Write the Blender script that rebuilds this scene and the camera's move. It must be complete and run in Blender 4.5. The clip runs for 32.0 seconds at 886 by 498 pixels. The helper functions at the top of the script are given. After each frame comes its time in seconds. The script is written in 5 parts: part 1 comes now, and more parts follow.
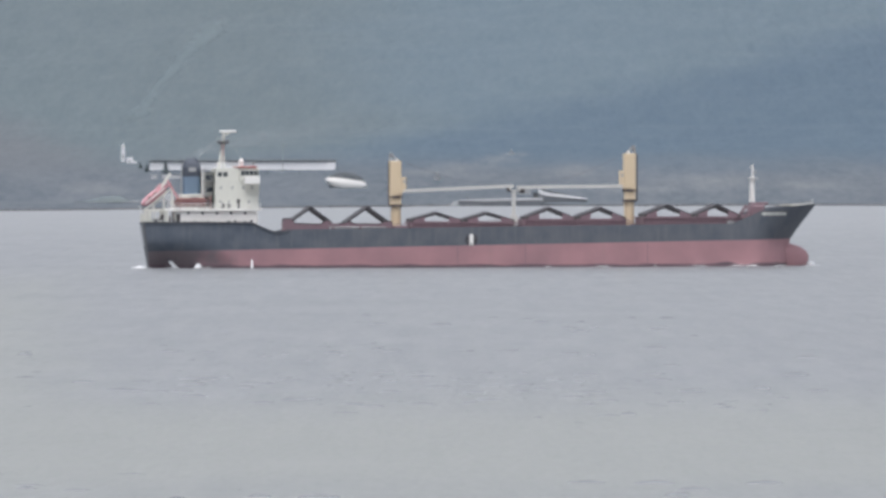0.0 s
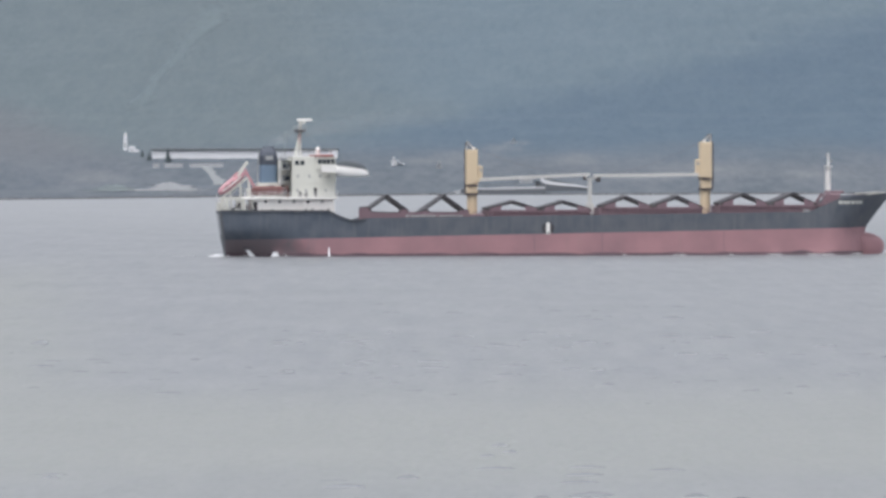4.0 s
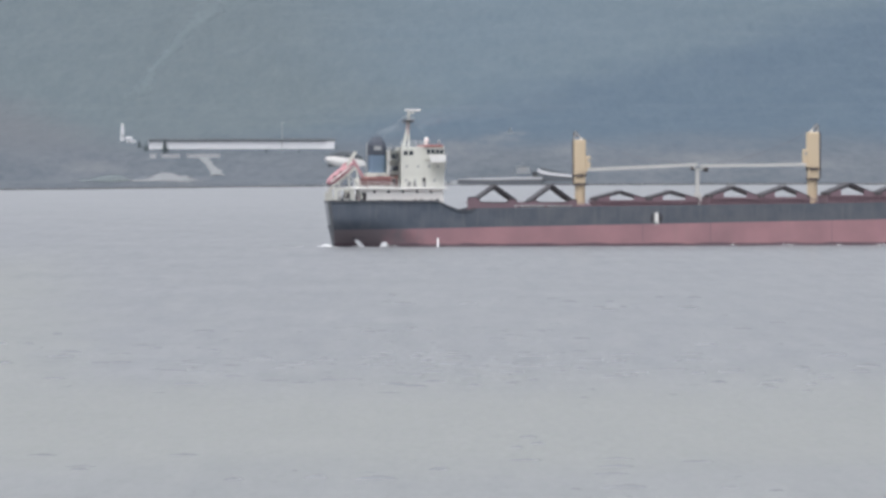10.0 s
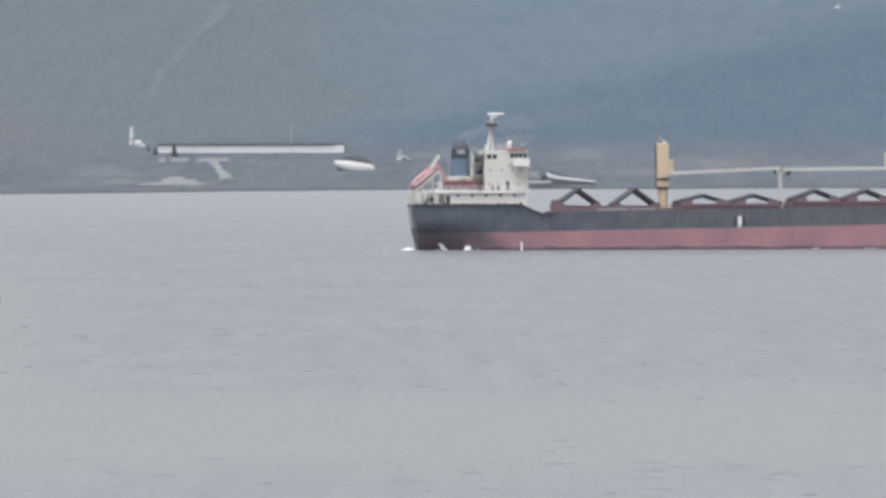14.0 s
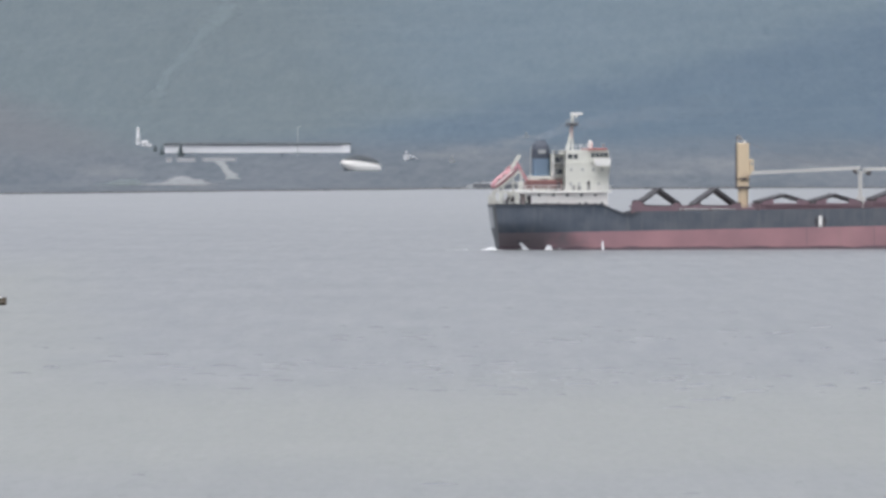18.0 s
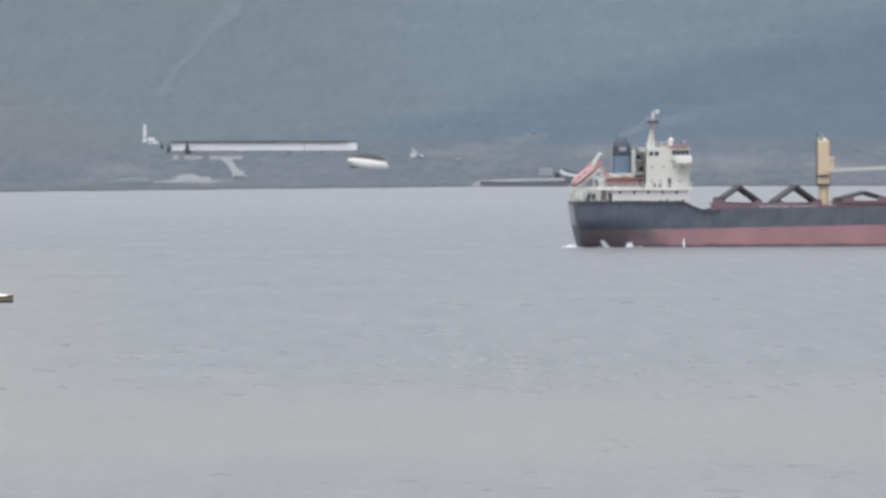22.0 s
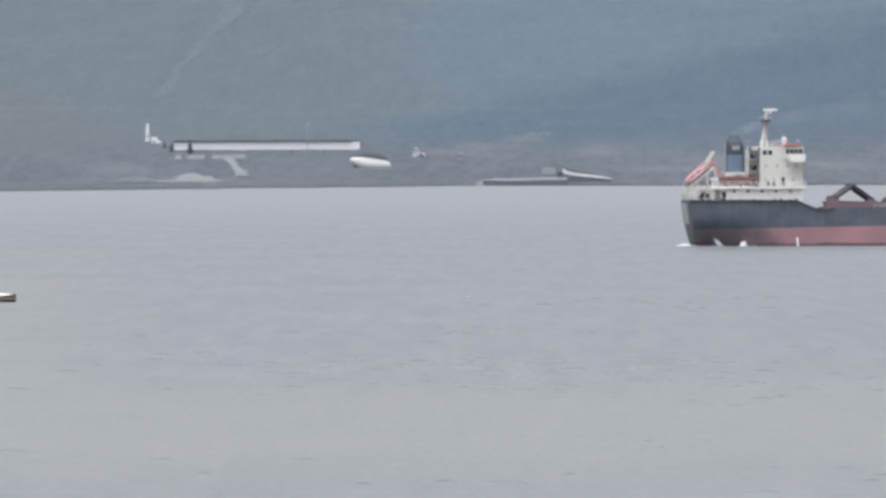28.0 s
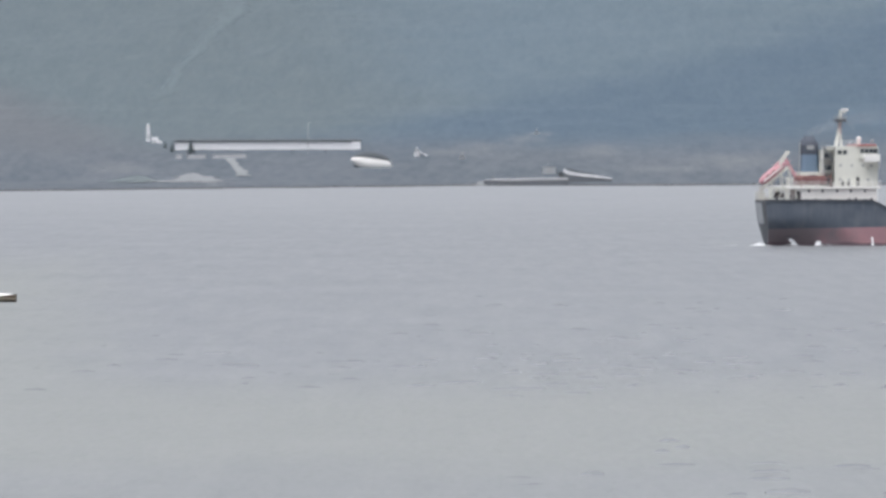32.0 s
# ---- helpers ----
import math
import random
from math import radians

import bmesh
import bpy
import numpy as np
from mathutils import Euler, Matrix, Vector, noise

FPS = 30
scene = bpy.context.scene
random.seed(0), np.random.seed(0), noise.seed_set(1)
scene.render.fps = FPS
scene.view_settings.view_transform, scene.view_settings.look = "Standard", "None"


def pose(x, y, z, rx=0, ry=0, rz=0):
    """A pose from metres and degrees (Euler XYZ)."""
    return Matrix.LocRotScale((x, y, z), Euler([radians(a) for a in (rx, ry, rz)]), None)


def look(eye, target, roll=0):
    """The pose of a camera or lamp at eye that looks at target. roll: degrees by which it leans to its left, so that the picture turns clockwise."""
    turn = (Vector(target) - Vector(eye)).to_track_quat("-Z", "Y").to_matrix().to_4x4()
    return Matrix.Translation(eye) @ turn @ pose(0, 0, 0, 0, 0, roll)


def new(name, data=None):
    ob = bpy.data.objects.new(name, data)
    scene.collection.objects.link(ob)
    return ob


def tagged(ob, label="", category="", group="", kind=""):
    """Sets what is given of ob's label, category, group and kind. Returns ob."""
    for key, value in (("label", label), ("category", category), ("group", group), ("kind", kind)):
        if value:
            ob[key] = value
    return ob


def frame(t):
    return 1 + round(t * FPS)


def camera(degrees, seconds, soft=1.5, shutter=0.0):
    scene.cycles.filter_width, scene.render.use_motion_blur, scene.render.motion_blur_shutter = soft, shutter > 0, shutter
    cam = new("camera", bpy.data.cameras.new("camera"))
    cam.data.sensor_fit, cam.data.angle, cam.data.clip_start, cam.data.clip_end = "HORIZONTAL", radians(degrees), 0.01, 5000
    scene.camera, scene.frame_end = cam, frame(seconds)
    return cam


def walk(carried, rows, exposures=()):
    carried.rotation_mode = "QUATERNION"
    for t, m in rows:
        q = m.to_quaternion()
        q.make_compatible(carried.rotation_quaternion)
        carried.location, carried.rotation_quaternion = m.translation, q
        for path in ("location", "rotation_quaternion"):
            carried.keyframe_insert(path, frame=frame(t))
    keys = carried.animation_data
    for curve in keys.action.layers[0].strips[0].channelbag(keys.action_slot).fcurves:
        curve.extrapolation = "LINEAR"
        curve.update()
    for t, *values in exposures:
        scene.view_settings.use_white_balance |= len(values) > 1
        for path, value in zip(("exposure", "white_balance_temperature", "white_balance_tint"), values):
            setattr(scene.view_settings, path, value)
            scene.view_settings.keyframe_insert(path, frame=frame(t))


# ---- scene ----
cam = camera(6.5, 32.0, soft=3.2)
EYE = 20.9
# seconds, yaw, pitch and roll of a camera that stands on the near shore and is turned by hand
ROWS = [
    (0.0, -0.1791, -0.7123, -0.12), (0.5, -0.1886, -0.698, -0.121), (1.0, -0.1902, -0.6933, -0.121),
    (1.1, -0.1895, -0.766, -0.121), (1.2, -0.188, -0.832, -0.121), (1.3, -0.1866, -0.843, -0.122), (1.4, -0.1852, -0.829, -0.122),
    (1.5, -0.1837, -0.8283, -0.122), (1.7, -0.178, -0.836, -0.122), (1.8, -0.174, -0.876, -0.122), (1.9, -0.1711, -0.88, -0.122),
    (2.0, -0.1682, -0.8564, -0.122), (2.1, -0.166, -0.844, -0.122), (2.2, -0.163, -0.818, -0.123), (2.5, -0.155, -0.8108, -0.123), (3.0, -0.1582, -0.8045, -0.124), (3.5, -0.1581, -0.8012, -0.124),
    (5.5, -0.2186, -0.7777, -0.127), (5.6, -0.225, -0.784, -0.127), (5.7, -0.234, -0.796, -0.127), (5.8, -0.237, -0.794, -0.127),
    (5.9, -0.231, -0.793, -0.127), (6.0, -0.2202, -0.7857, -0.128), (6.5, -0.2058, -0.8032, -0.128), (7.0, -0.212, -0.8366, -0.129),
    (7.5, -0.2073, -0.8414, -0.129), (8.0, -0.2135, -0.8557, -0.13), (8.5, -0.2087, -0.8748, -0.131), (9.0, -0.1944, -0.8621, -0.131),
    (9.5, -0.186, -0.8632, -0.132), (10.0, -0.1847, -0.8658, -0.133), (10.5, -0.1769, -0.8633, -0.133), (11.0, -0.1706, -0.8619, -0.134),
    (11.5, -0.1642, -0.8517, -0.134), (12.0, -0.1516, -0.8376, -0.135), (12.5, -0.1427, -0.8403, -0.136), (13.0, -0.1413, -0.8303, -0.136),
    (13.5, -0.1296, -0.8366, -0.137), (14.0, -0.1179, -0.8376, -0.138), (14.5, -0.1009, -0.8344, -0.138), (16.5, -0.0924, -0.8472, -0.141),
    (17.0, -0.0914, -0.8377, -0.141), (17.5, -0.0733, -0.8377, -0.142), (18.0, -0.0691, -0.8377, -0.142), (18.5, -0.0574, -0.8365, -0.143),
    (19.0, -0.0637, -0.8493, -0.144), (19.5, -0.0605, -0.844, -0.144), (20.0, -0.0611, -0.8552, -0.145), (20.5, -0.0562, -0.8578, -0.146),
    (21.0, -0.033, -0.8451, -0.146), (21.5, -0.0372, -0.86, -0.147), (22.0, -0.0192, -0.8555, -0.147), (22.5, -0.0192, -0.8574, -0.148),
    (23.0, -0.0192, -0.8556, -0.149), (23.5, -0.0237, -0.8593, -0.149), (24.0, 0.0217, -0.8437, -0.15), (24.5, 0.0072, -0.842, -0.151),
    (25.0, 0.0063, -0.842, -0.151), (25.5, -0.0055, -0.8547, -0.152), (27.5, -0.001, -0.8575, -0.154), (28.0, -0.0, -0.8611, -0.155),
    (28.5, 0.0037, -0.8611, -0.156), (29.0, 0.0, -0.8675, -0.156), (29.5, -0.0009, -0.8639, -0.157), (30.0, 0.0, -0.8593, -0.158),
    (30.5, 0.0, -0.8649, -0.158), (31.0, 0.0119, -0.8694, -0.159), (31.5, 0.0128, -0.863, -0.159), (32.0, 0.0065, -0.8612, -0.16),
]
walk(cam, [(t, pose(0, 0, EYE, 0, 0, yaw) @ pose(0, 0, 0, 90 + pitch) @ pose(0, 0, 0, 0, 0, roll)) for t, yaw, pitch, roll in ROWS], [(0, 0.69, 6400, 12), (32, 0.69, 6400, 12)])

# ---- world and light: an overcast day ----
world = bpy.data.worlds.new("overcast_sky")
world.use_nodes = True
scene.world = world
wn = world.node_tree.nodes
sky = wn.new("ShaderNodeTexSky")
sky.sky_type, sky.sun_disc = "NISHITA", False
sky.sun_elevation, sky.sun_rotation = radians(72), radians(209)
sky.air_density, sky.dust_density, sky.ozone_density = 1.0, 6.0, 1.0
grey = wn.new("ShaderNodeHueSaturation")
grey.inputs["Saturation"].default_value = 0.33
world.node_tree.links.new(sky.outputs[0], grey.inputs["Color"])
world.node_tree.links.new(grey.outputs[0], wn["Background"].inputs[0])
wn["Background"].inputs[1].default_value = 0.15
sun = new("sun", bpy.data.lights.new("sun", "SUN"))
sun.data.energy, sun.data.angle, sun.data.color = 0.6, radians(60), (1.0, 0.97, 0.94)
sun.matrix_world = look((0, 0, 300), (15, 28, 200))


# ---- materials ----
def nodes_of(name):
    m = bpy.data.materials.new(name)
    m.use_nodes = True
    t = m.node_tree
    return m, t, t.nodes["Principled BSDF"]


def add(t, kind, **values):
    n = t.nodes.new("ShaderNode" + kind)
    for key, value in values.items():
        n.inputs[key].default_value = value
    return n


def ramp(t, source, stops):
    n = t.nodes.new("ShaderNodeValToRGB")
    while len(n.color_ramp.elements) < len(stops):
        n.color_ramp.elements.new(0.5)
    for e, (at, c) in zip(n.color_ramp.elements, stops):
        e.position, e.color = at, (*c, 1) if len(c) == 3 else c
    t.links.new(source, n.inputs[0])
    return n.outputs[0]


def mixed(t, factor, a, b):
    n = t.nodes.new("ShaderNodeMix")
    n.data_type = "RGBA"
    for value, socket in ((factor, n.inputs[0]), (a, n.inputs[6]), (b, n.inputs[7])):
        if isinstance(value, (int, float)):
            socket.default_value = value
        elif isinstance(value, tuple):
            socket.default_value = (*value, 1)
        else:
            t.links.new(value, socket)
    return n.outputs[2]


def noise_on(t, scale, detail=4, stretch=(1, 1, 1), rough=0.55):
    co = t.nodes.new("ShaderNodeTexCoord")
    mp = add(t, "Mapping", Scale=stretch)
    t.links.new(co.outputs["Object"], mp.inputs[0])
    n = add(t, "TexNoise", Scale=scale, Detail=detail, Roughness=rough)
    t.links.new(mp.outputs[0], n.inputs[0])
    return n.outputs[0]


def paint(name, colour, worn=None, rough=0.5, metal=0.0, big=0.25, fine=3.0, amount=0.35, bump=0.02):
    """Weathered paint: broad blotches, streaks that run down, fine grain."""
    m, t, p = nodes_of(name)
    worn = worn or tuple(c * 0.6 for c in colour)
    blot = ramp(t, noise_on(t, big, 5), ((0.35, (0, 0, 0)), (0.75, (1, 1, 1))))
    streak = ramp(t, noise_on(t, fine, 4, (1, 1, 0.12)), ((0.45, (0, 0, 0)), (0.8, (1, 1, 1))))
    both = t.nodes.new("ShaderNodeMath")
    both.operation = "MULTIPLY_ADD"
    t.links.new(blot, both.inputs[0])
    both.inputs[1].default_value = amount * 0.6
    half = t.nodes.new("ShaderNodeMath")
    half.operation = "MULTIPLY"
    t.links.new(streak, half.inputs[0])
    half.inputs[1].default_value = amount * 0.5
    t.links.new(half.outputs[0], both.inputs[2])
    t.links.new(mixed(t, both.outputs[0], colour, worn), p.inputs["Base Color"])
    p.inputs["Roughness"].default_value, p.inputs["Metallic"].default_value = rough, metal
    if bump:
        b = add(t, "Bump", Strength=0.4, Distance=bump)
        t.links.new(noise_on(t, fine * 2, 3), b.inputs["Height"])
        t.links.new(b.outputs[0], p.inputs["Normal"])
    return m


WHITE = paint("cream_white_paint", (0.582, 0.593, 0.546), (0.446, 0.422, 0.381), 0.45, amount=0.3)
BRIGHT = paint("white_paint", (0.716, 0.716, 0.698), (0.524, 0.524, 0.507), 0.45, amount=0.2)


def topside_paint():
    """Black topsides lifted by haze put into the colour, chalky and scuffed along the middle body where she lies
    against quays.
    """
    m, t, p = nodes_of("black_hull_paint")
    co = t.nodes.new("ShaderNodeTexCoord")
    sep = t.nodes.new("ShaderNodeSeparateXYZ")
    t.links.new(co.outputs["Object"], sep.inputs[0])
    wob = t.nodes.new("ShaderNodeMath")
    wob.operation = "MULTIPLY_ADD"
    t.links.new(noise_on(t, 0.2, 5), wob.inputs[0])
    wob.inputs[1].default_value = 20.0
    t.links.new(sep.outputs[0], wob.inputs[2])
    chalk = None
    for a, b in ((26.0, 52.0), (150.0, 122.0)):
        r = t.nodes.new("ShaderNodeMapRange")
        r.interpolation_type = "SMOOTHSTEP"
        r.inputs[1].default_value, r.inputs[2].default_value = a, b
        t.links.new(wob.outputs[0], r.inputs[0])
        if chalk is None:
            chalk = r.outputs[0]
        else:
            both = t.nodes.new("ShaderNodeMath")
            both.operation = "MULTIPLY"
            t.links.new(chalk, both.inputs[0])
            t.links.new(r.outputs[0], both.inputs[1])
            chalk = both.outputs[0]
    streak = ramp(t, noise_on(t, 1.4, 5, (1, 1, 0.12)), ((0.5, (0, 0, 0)), (0.9, (1, 1, 1))))
    blot = ramp(t, noise_on(t, 0.35, 6), ((0.35, (0, 0, 0)), (0.75, (1, 1, 1))))
    fresh = mixed(t, streak, mixed(t, blot, (0.056, 0.072, 0.097), (0.090, 0.106, 0.132)), (0.113, 0.124, 0.140))
    worn = mixed(t, streak, mixed(t, blot, (0.07, 0.084, 0.106), (0.106, 0.115, 0.132)), (0.13, 0.134, 0.142))
    t.links.new(mixed(t, chalk, fresh, worn), p.inputs["Base Color"])
    p.inputs["Roughness"].default_value = 0.6
    b = add(t, "Bump", Strength=0.4, Distance=0.02)
    t.links.new(noise_on(t, 3.0, 3), b.inputs["Height"])
    t.links.new(b.outputs[0], p.inputs["Normal"])
    return m


BLACK = topside_paint()
# haze over the water is put into the ship's darker paints: blacks lifted, hues paled
DECK = paint("red_brown_deck_paint", (0.160, 0.072, 0.072), (0.120, 0.072, 0.068), 0.65)
COAMING = paint("maroon_coaming_paint", (0.183, 0.123, 0.145), (0.140, 0.108, 0.125), 0.65, amount=0.6)
PANEL = paint("dark_hatch_steel", (0.035, 0.036, 0.042), (0.059, 0.046, 0.048), 0.65, amount=0.5)
YELLOW = paint("hazed_yellow_crane_paint", (0.573, 0.470, 0.323), (0.484, 0.403, 0.305), 0.5, amount=0.4)
BUFF = paint("pale_buff_jib_paint", (0.518, 0.524, 0.510), (0.365, 0.355, 0.329), 0.55)
ORANGE = paint("faded_orange_lifeboat_paint", (0.436, 0.217, 0.239), (0.503, 0.415, 0.491), 0.45)
RUST = paint("rust_red_paint", (0.224, 0.095, 0.085), (0.204, 0.129, 0.122), 0.6, amount=0.6)
REDROOF = paint("orange_red_paint", (0.336, 0.120, 0.112), (0.360, 0.208, 0.200), 0.5)
BLUE = paint("blue_funnel_paint", (0.124, 0.185, 0.261), (0.129, 0.168, 0.217), 0.45)
SOOT = paint("sooty_black_paint", (0.050, 0.062, 0.086), (0.067, 0.076, 0.091), 0.7)
IRON = paint("dark_oily_steel", (0.078, 0.078, 0.086), (0.187, 0.109, 0.078), 0.5, 0.5)
GREYM = paint("grey_marine_paint", (0.320, 0.336, 0.344), None, 0.5)
PLATE = paint("bare_worn_plating", (0.36, 0.38, 0.4), (0.16, 0.175, 0.19), 0.6, big=0.5, fine=1.2, amount=0.8)
NIGHT = paint("fresh_black_paint", (0.060, 0.069, 0.081), (0.096, 0.104, 0.117), 0.6)
PINKISH = paint("faded_red_mast_paint", (0.42, 0.33, 0.32), (0.5, 0.45, 0.43), 0.5)
WINDOW = paint("dark_window_glass", (0.040, 0.050, 0.060), (0.060, 0.070, 0.080), 0.12, bump=0)


def bottom_paint():
    """Red antifouling paled by haze put into the colour, scuffed, with sooty exhaust dirt over the run aft."""
    m, t, p = nodes_of("red_antifouling_paint")
    base = mixed(t, ramp(t, noise_on(t, 0.12, 6), ((0.35, (0, 0, 0)), (0.7, (1, 1, 1)))), (0.335, 0.186, 0.203), (0.236, 0.138, 0.156))
    base = mixed(t, ramp(t, noise_on(t, 0.9, 5, (1, 1, 0.1)), ((0.55, (0, 0, 0)), (0.85, (0.5, 0.5, 0.5)))), base, (0.27, 0.18, 0.182))
    co = t.nodes.new("ShaderNodeTexCoord")
    sep = t.nodes.new("ShaderNodeSeparateXYZ")
    t.links.new(co.outputs["Object"], sep.inputs[0])
    wob = t.nodes.new("ShaderNodeMath")
    wob.operation = "MULTIPLY_ADD"
    t.links.new(noise_on(t, 0.55, 5, (1, 1, 0.35), 0.65), wob.inputs[0])
    wob.inputs[1].default_value = 20.0
    t.links.new(sep.outputs[0], wob.inputs[2])
    dirt = t.nodes.new("ShaderNodeMapRange")
    dirt.inputs[1].default_value, dirt.inputs[2].default_value = 19.0, 27.0
    dirt.inputs[3].default_value, dirt.inputs[4].default_value = 0.84, 0.0
    t.links.new(wob.outputs[0], dirt.inputs[0])
    t.links.new(mixed(t, dirt.outputs[0], base, (0.15, 0.137, 0.15)), p.inputs["Base Color"])
    p.inputs["Roughness"].default_value = 0.6
    return m


RED = bottom_paint()
# the wet strip at the waterline has the hull's shadow put into its colour
WET_SHADE = paint("shaded_wet_waterline", (0.106, 0.073, 0.089), (0.082, 0.073, 0.082), 0.5)
SPUME = paint("thin_grey_foam", (0.272, 0.288, 0.300), (0.208, 0.220, 0.232), 0.7, big=1.0, fine=4.0, amount=0.5, bump=0)
FOAM = paint("white_water_foam", (0.7, 0.72, 0.74), (0.45, 0.48, 0.5), 0.8, big=1.0, fine=4.0, amount=0.5, bump=0.05)


def water_material():
    m, t, p = nodes_of("grey_sea_water")
    p.inputs["IOR"].default_value = 1.333
    patch = ramp(t, noise_on(t, 0.03, 6, (1.2, 0.6, 1)), ((0.3, (0, 0, 0)), (0.7, (1, 1, 1))))
    # shade of tilted ripples is put into the base colour as flecks and grain
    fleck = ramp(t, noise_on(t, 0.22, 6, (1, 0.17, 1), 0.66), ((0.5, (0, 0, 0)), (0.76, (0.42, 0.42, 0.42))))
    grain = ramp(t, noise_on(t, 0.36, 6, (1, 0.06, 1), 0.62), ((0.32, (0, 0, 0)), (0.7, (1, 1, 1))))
    # the near reach is painted paler and greener than the ruffled water off it
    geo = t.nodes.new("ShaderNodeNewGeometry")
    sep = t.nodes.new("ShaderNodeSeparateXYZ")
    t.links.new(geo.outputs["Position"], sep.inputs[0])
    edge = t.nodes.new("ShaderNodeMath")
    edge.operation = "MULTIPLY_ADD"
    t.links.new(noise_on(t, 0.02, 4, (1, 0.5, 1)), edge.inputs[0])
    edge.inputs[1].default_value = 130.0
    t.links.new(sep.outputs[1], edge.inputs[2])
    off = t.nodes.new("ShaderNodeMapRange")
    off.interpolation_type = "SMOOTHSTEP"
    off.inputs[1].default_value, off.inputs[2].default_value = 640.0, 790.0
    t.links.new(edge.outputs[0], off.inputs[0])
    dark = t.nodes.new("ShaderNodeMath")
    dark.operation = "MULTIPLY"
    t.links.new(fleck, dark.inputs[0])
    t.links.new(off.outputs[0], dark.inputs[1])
    # a tongue of the paler water runs out along one side
    tongue = t.nodes.new("ShaderNodeVectorMath")
    tongue.operation = "DOT_PRODUCT"
    t.links.new(geo.outputs["Position"], tongue.inputs[0])
    tongue.inputs[1].default_value = (1, 0.05, 0)
    wob = t.nodes.new("ShaderNodeMath")
    wob.operation = "MULTIPLY_ADD"
    t.links.new(noise_on(t, 0.06, 5, (1, 0.2, 1)), wob.inputs[0])
    wob.inputs[1].default_value = 16.0
    t.links.new(tongue.outputs["Value"], wob.inputs[2])
    side = t.nodes.new("ShaderNodeMapRange")
    side.interpolation_type = "SMOOTHSTEP"
    side.inputs[1].default_value, side.inputs[2].default_value = 0.0, 22.0
    t.links.new(wob.outputs[0], side.inputs[0])
    out = t.nodes.new("ShaderNodeMapRange")
    out.interpolation_type = "SMOOTHSTEP"
    out.inputs[1].default_value, out.inputs[2].default_value = 1000.0, 1500.0
    t.links.new(sep.outputs[1], out.inputs[0])
    most = t.nodes.new("ShaderNodeMath")
    most.operation = "MAXIMUM"
    t.links.new(side.outputs[0], most.inputs[0])
    t.links.new(out.outputs[0], most.inputs[1])
    deep = t.nodes.new("ShaderNodeMath")
    deep.operation = "MULTIPLY"
    t.links.new(off.outputs[0], deep.inputs[0])
    t.links.new(most.outputs[0], deep.inputs[1])
    off = deep
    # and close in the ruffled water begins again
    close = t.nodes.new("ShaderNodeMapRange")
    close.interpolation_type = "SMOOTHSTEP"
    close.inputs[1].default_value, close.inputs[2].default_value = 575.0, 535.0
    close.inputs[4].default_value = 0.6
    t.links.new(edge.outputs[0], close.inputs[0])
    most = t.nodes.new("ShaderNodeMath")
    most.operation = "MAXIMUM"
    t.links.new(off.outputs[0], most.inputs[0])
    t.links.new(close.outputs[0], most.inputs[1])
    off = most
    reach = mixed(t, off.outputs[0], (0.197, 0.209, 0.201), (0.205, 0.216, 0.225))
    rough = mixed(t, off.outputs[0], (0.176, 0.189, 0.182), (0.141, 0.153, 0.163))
    # far brightness is put into the water's colour: paler, more even tones
    far_bright = t.nodes.new("ShaderNodeMapRange")
    far_bright.interpolation_type = "SMOOTHSTEP"
    far_bright.inputs[1].default_value, far_bright.inputs[2].default_value = 1500.0, 2500.0
    far_bright.inputs[4].default_value = 0.55
    t.links.new(sep.outputs[1], far_bright.inputs[0])
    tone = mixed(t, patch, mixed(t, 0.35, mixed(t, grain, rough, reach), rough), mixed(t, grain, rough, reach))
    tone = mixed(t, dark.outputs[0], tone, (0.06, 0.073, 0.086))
    t.links.new(mixed(t, far_bright.outputs[0], tone, (0.226, 0.238, 0.25)), p.inputs["Base Color"])
    r = t.nodes.new("ShaderNodeMapRange")
    r.inputs[3].default_value, r.inputs[4].default_value = 0.385, 0.365
    t.links.new(patch, r.inputs[0])
    t.links.new(r.outputs[0], p.inputs["Roughness"])
    # slopes of the ripples: two sizes of wavelet tilt the surface a few degrees each way
    tilt = None
    for scale, slope, wide in ((0.2, 0.065, 0.16), (1.6, 0.26, 0.1)):
        n = add(t, "TexNoise", Scale=scale, Detail=3.0, Roughness=0.6)
        co = t.nodes.new("ShaderNodeTexCoord")
        mp = add(t, "Mapping", Scale=(1, wide, 1))
        t.links.new(co.outputs["Object"], mp.inputs[0])
        t.links.new(mp.outputs[0], n.inputs[0])
        s = t.nodes.new("ShaderNodeVectorMath")
        s.operation = "MULTIPLY_ADD"
        t.links.new(n.outputs["Color"], s.inputs[0])
        s.inputs[1].default_value = (slope, slope, 0)
        s.inputs[2].default_value = (-slope / 2, -slope / 2, 0.5)
        if tilt is None:
            tilt = s.outputs[0]
        else:
            both = t.nodes.new("ShaderNodeVectorMath")
            t.links.new(tilt, both.inputs[0])
            t.links.new(s.outputs[0], both.inputs[1])
            tilt = both.outputs[0]
    unit = t.nodes.new("ShaderNodeVectorMath")
    unit.operation = "NORMALIZE"
    t.links.new(tilt, unit.inputs[0])
    t.links.new(unit.outputs[0], p.inputs["Normal"])
    return m


WATER = water_material()


